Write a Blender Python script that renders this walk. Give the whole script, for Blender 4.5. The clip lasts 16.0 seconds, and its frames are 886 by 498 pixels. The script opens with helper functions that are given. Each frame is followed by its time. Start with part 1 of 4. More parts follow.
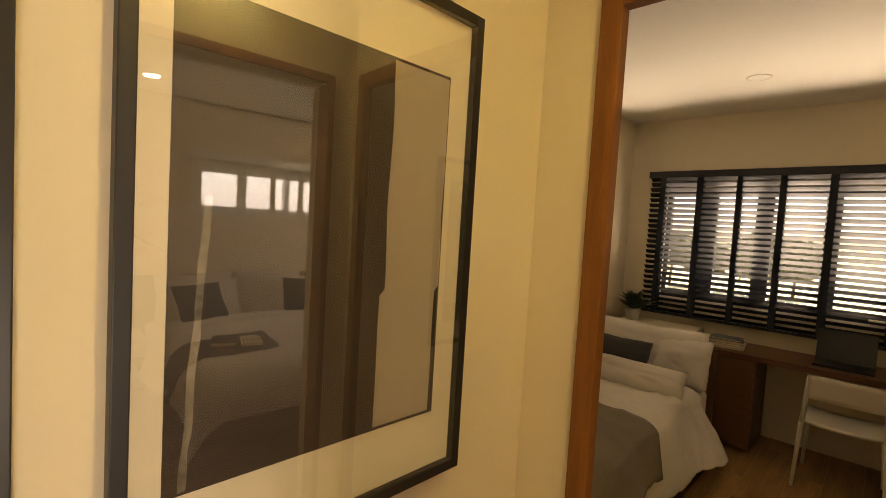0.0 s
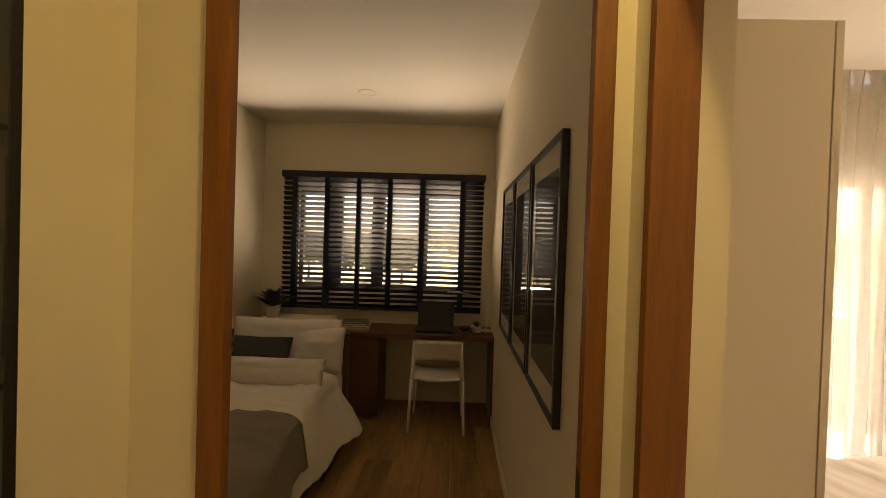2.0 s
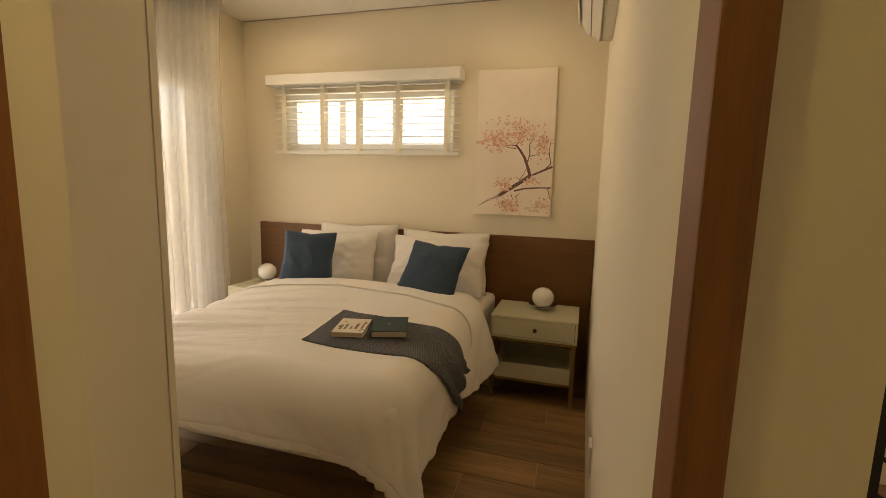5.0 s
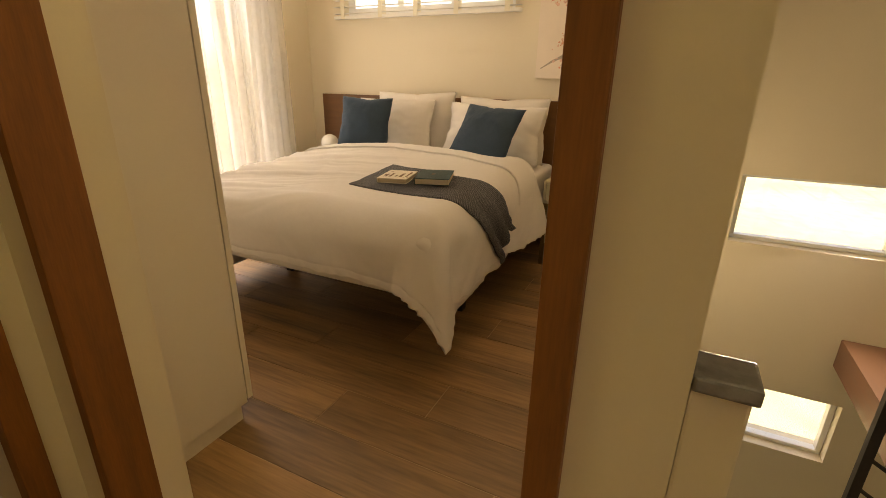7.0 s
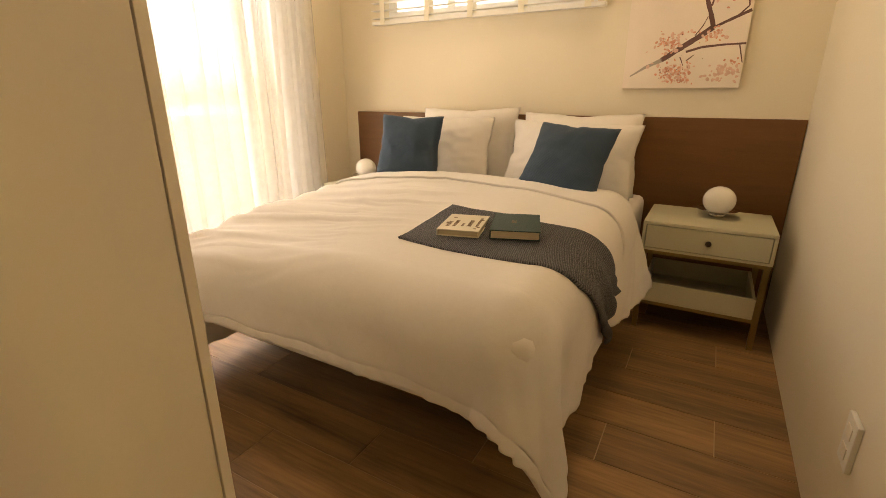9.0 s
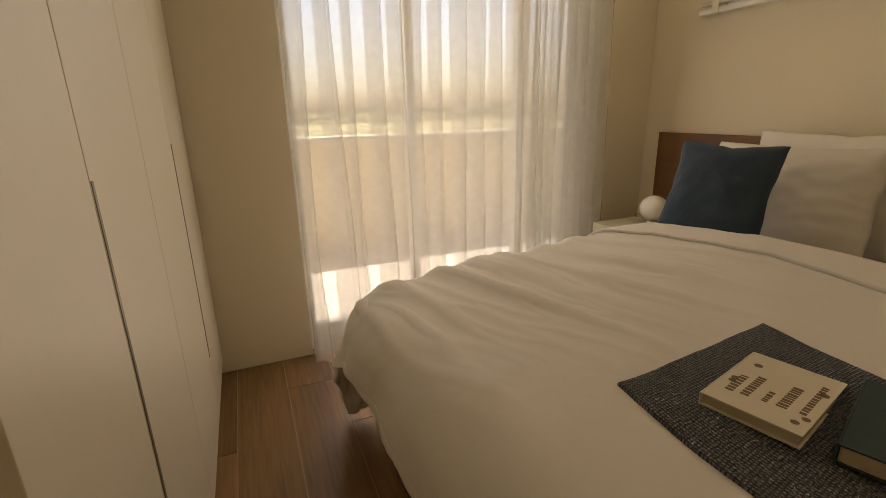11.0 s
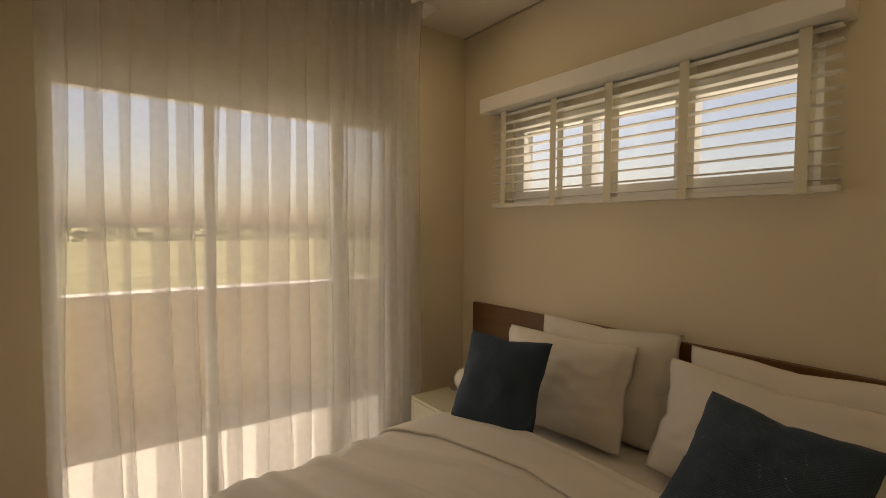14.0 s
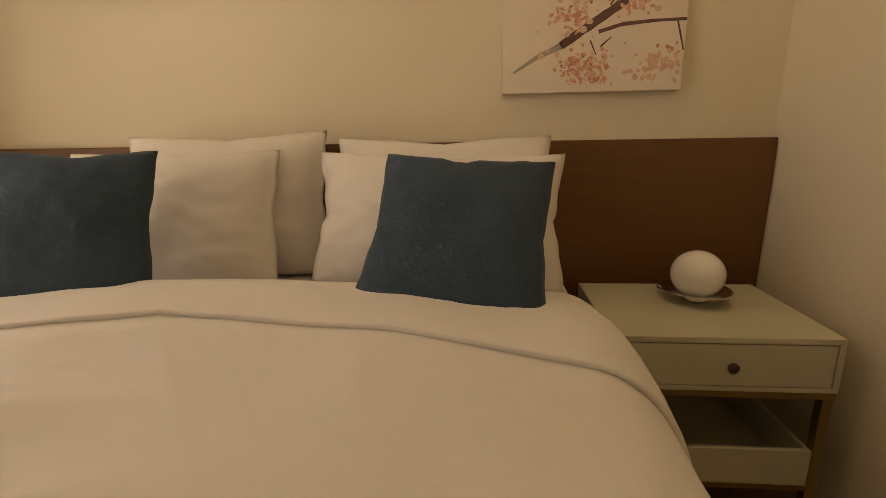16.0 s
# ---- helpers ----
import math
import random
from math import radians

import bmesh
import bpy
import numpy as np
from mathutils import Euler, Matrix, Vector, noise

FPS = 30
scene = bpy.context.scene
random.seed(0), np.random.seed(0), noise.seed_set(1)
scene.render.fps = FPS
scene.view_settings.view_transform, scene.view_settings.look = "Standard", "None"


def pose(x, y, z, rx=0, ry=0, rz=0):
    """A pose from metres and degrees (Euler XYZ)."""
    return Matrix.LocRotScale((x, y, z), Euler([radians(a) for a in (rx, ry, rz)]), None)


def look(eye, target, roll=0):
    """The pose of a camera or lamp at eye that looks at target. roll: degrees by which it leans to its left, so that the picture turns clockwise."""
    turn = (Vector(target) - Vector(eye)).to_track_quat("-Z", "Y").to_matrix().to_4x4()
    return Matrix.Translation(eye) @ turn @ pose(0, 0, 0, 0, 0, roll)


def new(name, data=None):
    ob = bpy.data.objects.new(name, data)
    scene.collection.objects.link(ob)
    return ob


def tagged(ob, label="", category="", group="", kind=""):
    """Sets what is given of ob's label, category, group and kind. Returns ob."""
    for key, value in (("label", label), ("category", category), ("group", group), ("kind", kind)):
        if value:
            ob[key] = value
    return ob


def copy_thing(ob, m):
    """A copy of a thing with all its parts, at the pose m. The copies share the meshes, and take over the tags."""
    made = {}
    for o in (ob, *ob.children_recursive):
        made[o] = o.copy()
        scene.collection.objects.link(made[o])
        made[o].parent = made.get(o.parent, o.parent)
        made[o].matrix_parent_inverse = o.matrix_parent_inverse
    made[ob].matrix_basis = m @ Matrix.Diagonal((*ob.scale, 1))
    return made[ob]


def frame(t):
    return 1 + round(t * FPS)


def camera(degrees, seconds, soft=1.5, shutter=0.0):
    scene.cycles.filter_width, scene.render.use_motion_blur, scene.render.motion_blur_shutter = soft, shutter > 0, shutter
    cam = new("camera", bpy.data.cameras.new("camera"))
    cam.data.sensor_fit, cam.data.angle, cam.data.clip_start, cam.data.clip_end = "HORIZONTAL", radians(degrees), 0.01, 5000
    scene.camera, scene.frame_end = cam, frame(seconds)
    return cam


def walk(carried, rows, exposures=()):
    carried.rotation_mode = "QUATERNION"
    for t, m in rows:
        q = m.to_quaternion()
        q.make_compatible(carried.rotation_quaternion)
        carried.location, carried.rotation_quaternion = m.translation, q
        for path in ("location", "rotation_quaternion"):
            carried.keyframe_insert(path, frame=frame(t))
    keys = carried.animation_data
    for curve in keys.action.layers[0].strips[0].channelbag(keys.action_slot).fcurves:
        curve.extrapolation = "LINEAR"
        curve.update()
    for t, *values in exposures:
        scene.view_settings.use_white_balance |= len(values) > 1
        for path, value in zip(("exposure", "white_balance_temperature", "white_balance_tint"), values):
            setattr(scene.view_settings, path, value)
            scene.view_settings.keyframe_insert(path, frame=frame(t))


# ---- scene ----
cam = camera(87.0, 16.0, soft=0.8)
PATH = [
    (0, (-3.326, -0.141, 1.58), (-4.703, 1.305, 1.473), 3.4),
    (0.5, (-3.355, -0.184, 1.605), (-4.417, 1.51, 1.543), 2.5),
    (1, (-3.378, -0.221, 1.595), (-4.201, 1.602, 1.563), 1.6),
    (1.5, (-3.36, -0.19, 1.576), (-3.891, 1.738, 1.544), 1.4),
    (2, (-3.33, -0.042, 1.545), (-3.383, 1.957, 1.514), 1.8),
    (2.5, (-3.293, 0.099, 1.551), (-2.634, 1.986, 1.487), 1.8),
    (3, (-3.271, 0.187, 1.557), (-1.892, 1.632, 1.456), 3.1),
    (3.5, (-3.276, 0.195, 1.544), (-1.596, 1.274, 1.433), 3.0),
    (4, (-3.277, 0.197, 1.499), (-1.462, 1.029, 1.375), 2.5),
    (4.5, (-3.28, 0.182, 1.444), (-1.41, 0.867, 1.262), 2.1),
    (5, (-3.304, 0.143, 1.347), (-1.408, 0.712, 1.062), 1.5),
    (7.3, (-3.305, -0.023, 1.101), (-1.644, 0.837, 0.394), 0.7),
    (7.5, (-3.287, 0.009, 1.113), (-1.637, 0.895, 0.411), 0.5),
    (7.7, (-3.253, 0.054, 1.114), (-1.61, 0.969, 0.433), 0.2),
    (8, (-3.160, 0.147, 1.140), (-1.528, 1.096, 0.478), -0.1),
    (8.2, (-3.103, 0.241, 1.131), (-1.447, 1.166, 0.495), 0.0),
    (10.3, (-2.288, 0.602, 1.083), (-0.693, 1.655, 0.492), 0.3),
    (10.5, (-2.234, 0.671, 1.084), (-0.82, 1.962, 0.506), 0.8),
    (11, (-2.181, 0.727, 1.126), (-1.443, 2.495, 0.554), -1.2),
    (11.5, (-2.138, 0.731, 1.213), (-1.797, 2.646, 0.747), -1.0),
    (12, (-2.151, 0.717, 1.336), (-2.086, 2.697, 1.059), 0.3),
    (12.5, (-2.116, 0.693, 1.44), (-2.08, 2.686, 1.279), 1.8),
    (13, (-1.999, 0.643, 1.429), (-1.724, 2.623, 1.353), 1.5),
    (13.5, (-1.872, 0.568, 1.43), (-1.231, 2.462, 1.365), 1.2),
    (14, (-1.84, 0.608, 1.414), (-0.642, 2.207, 1.329), 0.4),
    (14.5, (-1.85, 0.712, 1.344), (-0.151, 1.756, 1.188), -0.5),
    (15, (-1.772, 0.779, 1.203), (0.12, 1.373, 0.946), -1.9),
    (15.5, (-1.638, 0.842, 1.062), (0.303, 1.142, 0.688), -2.4),
    (16, (-1.568, 0.969, 1.012), (0.366, 1.129, 0.529), -1.0),
]
EXPOSURES = [(0.0, 2.22, 8150, 22), (1.5, 2.08, 8250, 22), (2.0, 1.7, 8150, 22), (2.5, 1.52, 7850, 19), (3.5, 1.25, 7650, 16), (5.0, 1.28, 7550, 15), (7.5, 1.83, 7850, 19), (8.2, 2.07, 7950, 20), (10.3, 0.9, 7550, 16),
             (11.0, 0.43, 7550, 16), (11.5, 0.25, 7600, 16), (12.5, -0.12, 7700, 17), (13.5, -0.12, 7750, 17), (14.5, -0.12, 7750, 17), (15.0, 0.28, 7850, 18), (16.0, 1.0, 8050, 20)]
walk(cam, [(t, look(eye, target, roll)) for t, eye, target, roll in PATH], exposures=EXPOSURES)

# ---- world, sun, large lights ----
world = bpy.data.worlds.new("world")
scene.world = world
world.use_nodes = True
wn = world.node_tree
sky = wn.nodes.new("ShaderNodeTexSky")
sky.sky_type, sky.sun_disc = "NISHITA", False
sky.sun_elevation, sky.sun_rotation = radians(58), radians(30)
sky.dust_density = 2.5
wn.links.new(sky.outputs[0], wn.nodes["Background"].inputs[0])
wn.nodes["Background"].inputs[1].default_value = 0.15
sun = new("sun", bpy.data.lights.new("sun", "SUN"))
sun.data.energy, sun.data.angle, sun.data.color = 5.0, radians(0.5), (1.0, 0.95, 0.86)
sun.matrix_world = look((4, 7, 13), (0, 0, 0))


def area_light(name, m, sx, sy, watts, color):
    lamp = new(name, bpy.data.lights.new(name, "AREA"))
    lamp.data.shape, lamp.data.size, lamp.data.size_y = "RECTANGLE", sx, sy
    lamp.data.energy, lamp.data.color = watts, color
    lamp.matrix_world = m
    return lamp


# area lamps standing in for daylight at the openings
# lamp added on the room side of the cloth, as the curtain's glow
area_light("curtain_glow_fill", look((-1.22, 2.66, 1.10), (-1.22, 0, 0.95)), 1.4, 1.8, 2.9, (1.0, 0.93, 0.82))
area_light("door_daylight", look((-1.24, 3.05, 1.12), (-1.24, 0, 1.0)), 1.45, 1.9, 5.2, (1.0, 0.96, 0.90))
area_light("high_window_daylight", look((0.16, 1.78, 1.8), (-2, 1.6, 1.2)), 1.3, 0.42, 2.2, (1.0, 0.97, 0.93))
area_light("study_daylight", look((-4.05, 5.1, 0.75), (-4.05, 3.4, 2.1)), 1.7, 0.8, 46, (1.0, 0.91, 0.76))
area_light("stair_daylight", look((-0.80, -0.62, 0.56), (-3, -0.7, 0.3)), 0.5, 0.3, 8, (1.0, 0.95, 0.85))

# ---- materials ----
def material(name, color, rough=0.6, metal=0.0, vary=0.08, scale=3.0, fine=60.0, bump=0.05, stretch=(1, 1, 1), per_object=0.0, transmission=0.0, coat=0.0, sheen=0.0):
    m = bpy.data.materials.new(name)
    m.use_nodes = True
    n, l = m.node_tree.nodes, m.node_tree.links
    p = n["Principled BSDF"]
    p.inputs["Roughness"].default_value, p.inputs["Metallic"].default_value = rough, metal
    p.inputs["Transmission Weight"].default_value = transmission
    p.inputs["Coat Weight"].default_value = coat
    p.inputs["Sheen Weight"].default_value = sheen
    co, mp = n.new("ShaderNodeTexCoord"), n.new("ShaderNodeMapping")
    mp.inputs["Scale"].default_value = stretch
    l.new(co.outputs["Object"], mp.inputs["Vector"])
    big, small = n.new("ShaderNodeTexNoise"), n.new("ShaderNodeTexNoise")
    big.inputs["Scale"].default_value, small.inputs["Scale"].default_value = scale, fine
    big.inputs["Detail"].default_value = small.inputs["Detail"].default_value = 5
    for t in (big, small):
        l.new(mp.outputs[0], t.inputs["Vector"])
    add = n.new("ShaderNodeMath")
    add.operation = "MULTIPLY_ADD"
    l.new(big.outputs["Fac"], add.inputs[0])
    add.inputs[1].default_value = 0.65
    half = n.new("ShaderNodeMath")
    half.operation = "MULTIPLY"
    half.inputs[1].default_value = 0.35
    l.new(small.outputs["Fac"], half.inputs[0])
    l.new(half.outputs[0], add.inputs[2])
    ramp = n.new("ShaderNodeValToRGB")
    ramp.color_ramp.elements[0].position, ramp.color_ramp.elements[1].position = 0.3, 0.7
    ramp.color_ramp.elements[0].color = (*[c * (1 - vary) for c in color], 1)
    ramp.color_ramp.elements[1].color = (*[min(1, c * (1 + vary)) for c in color], 1)
    l.new(add.outputs[0], ramp.inputs[0])
    out = ramp.outputs[0]
    if per_object:
        info, hsv, mr = n.new("ShaderNodeObjectInfo"), n.new("ShaderNodeHueSaturation"), n.new("ShaderNodeMapRange")
        mr.inputs["To Min"].default_value, mr.inputs["To Max"].default_value = 1 - per_object, 1 + per_object
        l.new(info.outputs["Random"], mr.inputs["Value"])
        l.new(mr.outputs[0], hsv.inputs["Value"])
        l.new(out, hsv.inputs["Color"])
        out = hsv.outputs[0]
        shift = n.new("ShaderNodeVectorMath")
        shift.operation = "MULTIPLY_ADD"
        comb = n.new("ShaderNodeCombineXYZ")
        l.new(info.outputs["Random"], comb.inputs[0])
        l.new(info.outputs["Random"], comb.inputs[1])
        l.new(comb.outputs[0], shift.inputs[0])
        shift.inputs[1].default_value = (37, 53, 0)
        l.new(co.outputs["Object"], shift.inputs[2])
        l.new(shift.outputs[0], mp.inputs["Vector"])
    l.new(out, p.inputs["Base Color"])
    if bump:
        b = n.new("ShaderNodeBump")
        b.inputs["Strength"].default_value, b.inputs["Distance"].default_value = bump, 0.004
        l.new(small.outputs["Fac"], b.inputs["Height"])
        l.new(b.outputs[0], p.inputs["Normal"])
    rr = n.new("ShaderNodeMapRange")
    rr.inputs["To Min"].default_value, rr.inputs["To Max"].default_value = max(0.02, rough - 0.08), min(1, rough + 0.08)
    l.new(big.outputs["Fac"], rr.inputs["Value"])
    l.new(rr.outputs[0], p.inputs["Roughness"])
    return m


def weave(name, color, pitch=300.0, bump=0.3, rough=0.9, vary=0.12, kind="weave"):
    """Cloth: two crossed wave bands over a soft mottle."""
    m = material(name, color, rough, 0, vary, 6, 90, 0, sheen=0.05)
    n, l = m.node_tree.nodes, m.node_tree.links
    co = n.new("ShaderNodeTexCoord")
    waves = []
    for axis in ("X", "Y"):
        w = n.new("ShaderNodeTexWave")
        w.wave_type, w.bands_direction = "BANDS", axis
        w.inputs["Scale"].default_value = pitch / 20
        w.inputs["Distortion"].default_value = {"weave": 0.4, "diamond": 0.5, "knit": 2.2}[kind]
        w.inputs["Detail"].default_value = 1
        turn = n.new("ShaderNodeMapping")
        turn.inputs["Rotation"].default_value[2] = radians(45 if kind == "diamond" else 0)
        l.new(co.outputs["Object" if kind == "weave" else "UV"], turn.inputs["Vector"])
        l.new(turn.outputs[0], w.inputs["Vector"])
        waves.append(w)
    mul = n.new("ShaderNodeMath")
    mul.operation = "MULTIPLY"
    l.new(waves[0].outputs["Fac"], mul.inputs[0])
    l.new(waves[1].outputs["Fac"], mul.inputs[1])
    b = n.new("ShaderNodeBump")
    b.inputs["Strength"].default_value, b.inputs["Distance"].default_value = bump, 0.004
    l.new(mul.outputs[0], b.inputs["Height"])
    l.new(b.outputs[0], n["Principled BSDF"].inputs["Normal"])
    if kind == "knit":
        mix = n.new("ShaderNodeMix")
        mix.data_type = "RGBA"
        fleck, both = n.new("ShaderNodeTexNoise"), n.new("ShaderNodeMath")
        fleck.inputs["Scale"].default_value, fleck.inputs["Detail"].default_value = 170, 3
        both.operation = "MULTIPLY_ADD"
        l.new(co.outputs["UV"], fleck.inputs["Vector"])
        l.new(fleck.outputs["Fac"], both.inputs[0])
        both.inputs[1].default_value = 1.5
        low = n.new("ShaderNodeMath")
        low.operation = "SUBTRACT"
        l.new(mul.outputs[0], low.inputs[0])
        low.inputs[1].default_value = 0.62
        l.new(low.outputs[0], both.inputs[2])
        both.use_clamp = True
        l.new(both.outputs[0], mix.inputs[0])
        mix.inputs[6].default_value = (*[c * 0.3 for c in color], 1)
        mix.inputs[7].default_value = (*[min(1, c * 2.0) for c in color], 1)
        l.new(mix.outputs[2], n["Principled BSDF"].inputs["Base Color"])
    return m


M_WALL = material("wall_paint", (0.75, 0.67, 0.51), 0.75, vary=0.02, scale=1.2, fine=160, bump=0.05)
M_CEIL = material("ceiling_paint", (0.80, 0.76, 0.68), 0.85, vary=0.02, scale=1.0, fine=140, bump=0.03)
M_FRAME = material("stained_frame_wood", (0.22, 0.080, 0.016), 0.58, vary=0.25, scale=5, fine=40, bump=0.06, stretch=(9, 9, 0.7))
M_HEADB = material("headboard_veneer", (0.155, 0.065, 0.017), 0.45, vary=0.18, scale=4, fine=50, bump=0.04, stretch=(8, 0.7, 8))
M_DARKW = material("dark_bed_wood", (0.022, 0.013, 0.008), 0.5, vary=0.2, scale=5, fine=50, bump=0.05, stretch=(1, 8, 8))
M_DESK = material("walnut_desk_wood", (0.13, 0.06, 0.028), 0.45, vary=0.2, scale=5, fine=50, bump=0.05, stretch=(0.8, 8, 8))
M_PLANK = material("wood_look_floor_plank", (0.27, 0.155, 0.064), 0.45, vary=0.62, scale=1.5, fine=11, bump=0.1, stretch=(8, 0.55, 1), per_object=0.22)
M_GROUT = material("floor_grout", (0.46, 0.33, 0.20), 0.85, vary=0.1)
M_COTTON = material("white_cotton", (0.72, 0.675, 0.61), 0.85, vary=0.03, scale=3, fine=40, bump=0.22, sheen=0.1)
M_PILLOW = material("white_pillowcase", (0.74, 0.695, 0.63), 0.85, vary=0.02, scale=5, fine=34, bump=0.25)
M_NAVY = weave("navy_knit_cushion_cloth", (0.025, 0.05, 0.082), 420, 0.35, 0.85, 0.15, "diamond")
M_KNIT = weave("grey_knit_throw_cloth", (0.125, 0.125, 0.13), 900, 1.0, 0.95, 0.2, "knit")
M_GREYTHROW = weave("taupe_bed_runner_cloth", (0.22, 0.19, 0.15), 600, 0.4)
M_SLATE = weave("slate_cushion_cloth", (0.045, 0.047, 0.05), 700, 0.4)
M_WHITE = material("white_lacquer", (0.78, 0.715, 0.585), 0.4, vary=0.02, scale=2, fine=90, bump=0.02)
M_CREAM = material("cream_lacquer", (0.56, 0.535, 0.38), 0.42, vary=0.03, scale=4, fine=90, bump=0.02)
M_BRASS = material("aged_brass", (0.30, 0.22, 0.09), 0.4, 0.85, vary=0.15, scale=9, fine=90, bump=0.02)
M_KNOB = material("dark_bronze", (0.06, 0.042, 0.03), 0.42, 0.7, vary=0.2, scale=20)
M_CHROME = material("polished_chrome", (0.62, 0.6, 0.57), 0.14, 1.0, vary=0.03)
M_OPAL = material("opal_lamp_glass", (0.84, 0.81, 0.74), 0.22, vary=0.01, bump=0, coat=0.3)
M_BLACK = material("black_frame_lacquer", (0.014, 0.013, 0.013), 0.4, vary=0.15, bump=0.02)
M_STEEL = material("black_railing_steel", (0.02, 0.018, 0.016), 0.5, 0.3, vary=0.15)
M_BLIND = material("navy_black_blind_slat", (0.014, 0.016, 0.024), 0.6, vary=0.15, stretch=(1, 8, 8))
M_TAPE = material("navy_blind_tape", (0.016, 0.022, 0.034), 0.9, vary=0.1, fine=400, bump=0.2)
M_WBLIND = material("white_blind_slat", (0.82, 0.8, 0.74), 0.45, vary=0.02)
M_WTAPE = material("cream_blind_tape", (0.80, 0.75, 0.60), 0.9, vary=0.05, fine=400, bump=0.2)
M_UPVC = material("white_window_frame", (0.82, 0.82, 0.8), 0.35, vary=0.02, bump=0.01)
M_DARKALU = material("dark_window_frame", (0.03, 0.032, 0.036), 0.4, 0.3, vary=0.1, bump=0.01)
M_ALU = material("recessed_pull_aluminium", (0.20, 0.185, 0.14), 0.45, 0.5, vary=0.1)
M_MATBOARD = material("cream_mat_board", (0.74, 0.68, 0.55), 0.9, vary=0.02, fine=200)
M_ART_DARK = material("charcoal_print_ink", (0.04, 0.03, 0.025), 0.85, vary=0.25, scale=3, fine=40)
M_ART_PALE = material("taupe_print_ink", (0.40, 0.345, 0.28), 0.85, vary=0.05, scale=6, fine=80)
M_ART_BIRCH = material("birch_print_ink", (0.17, 0.15, 0.12), 0.85, vary=0.75, scale=14, fine=60)
M_CANVAS = material("painted_canvas", (0.79, 0.69, 0.575), 0.85, vary=0.06, scale=5, fine=500, bump=0.2)
M_BRANCH = material("umber_oil_paint", (0.16, 0.085, 0.06), 0.7, vary=0.4, scale=18, fine=90, bump=0.2)
M_TWIG = material("dark_umber_oil_paint", (0.15, 0.075, 0.06), 0.7, vary=0.3, scale=18, fine=90, bump=0.2)
M_PETAL = material("coral_blossom_oil_paint", (0.68, 0.31, 0.20), 0.75, vary=0.25, scale=40, fine=200, bump=0.2)
M_PETAL2 = material("pale_blossom_oil_paint", (0.70, 0.46, 0.35), 0.75, vary=0.15, scale=40, fine=200, bump=0.2)
M_ACBODY = material("white_appliance_plastic", (0.76, 0.73, 0.64), 0.35, vary=0.01, bump=0.01)
M_BOOK_W = material("ivory_book_cover", (0.66, 0.60, 0.46), 0.55, vary=0.04)
M_BOOK_G = material("dark_green_book_cloth", (0.022, 0.05, 0.046), 0.7, vary=0.12, fine=400, bump=0.2)
M_PAGES = material("book_pages", (0.58, 0.48, 0.33), 0.9, vary=0.12, stretch=(1, 1, 60), fine=60, bump=0.2)
M_INK = material("brown_print_ink", (0.20, 0.13, 0.075), 0.8, vary=0.1)
M_BLUEGREY = material("blue_grey_book_cover", (0.11, 0.14, 0.16), 0.6, vary=0.1)
M_LEAF = material("plant_leaf", (0.055, 0.085, 0.035), 0.5, vary=0.3, scale=20)
M_CHAIRP = material("white_chair_plastic", (0.74, 0.70, 0.60), 0.42, vary=0.02, bump=0.01)
M_SCREEN = material("black_monitor_plastic", (0.012, 0.012, 0.013), 0.35, vary=0.1)
M_GREYCAP = material("grey_metal_cap", (0.24, 0.24, 0.245), 0.38, 0.8, vary=0.35, scale=30, fine=90, bump=0.4)
M_CONCRETE = material("pale_balcony_tile", (0.74, 0.71, 0.65), 0.8, vary=0.06, scale=2)
M_PARAPET = material("beige_parapet_render", (0.82, 0.70, 0.52), 0.85, vary=0.06, scale=2)
M_EAVE = material("brown_soffit_board", (0.34, 0.21, 0.12), 0.7, vary=0.1, stretch=(1, 12, 1))
M_GROUND = material("dry_grass_ground", (0.38, 0.34, 0.17), 0.95, vary=0.35, scale=0.25, fine=2.5, bump=0.3)
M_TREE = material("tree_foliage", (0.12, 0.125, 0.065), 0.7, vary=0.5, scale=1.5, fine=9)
# paler than M_TREE: distance haze mixed into the base colour
M_FARTREE = material("haze_tinted_foliage", (0.24, 0.225, 0.16), 0.9, vary=0.4, scale=0.3, fine=2)
M_BARK = material("tree_bark", (0.12, 0.085, 0.055), 0.9, vary=0.3, scale=4, fine=20, bump=0.4)
M_BASE = material("skirting_paint", (0.70, 0.64, 0.5), 0.6, vary=0.03)


def glass(name, rough=0.0, share=0.05):
    m = bpy.data.materials.new(name)
    m.use_nodes = True
    n, l = m.node_tree.nodes, m.node_tree.links
    n.remove(n["Principled BSDF"])
    tr, gl, mix = n.new("ShaderNodeBsdfTransparent"), n.new("ShaderNodeBsdfGlossy"), n.new("ShaderNodeMixShader")
    gl.inputs["Roughness"].default_value = rough
    mix.inputs[0].default_value = share
    l.new(tr.outputs[0], mix.inputs[1])
    l.new(gl.outputs[0], mix.inputs[2])
    l.new(mix.outputs[0], n["Material Output"].inputs[0])
    return m


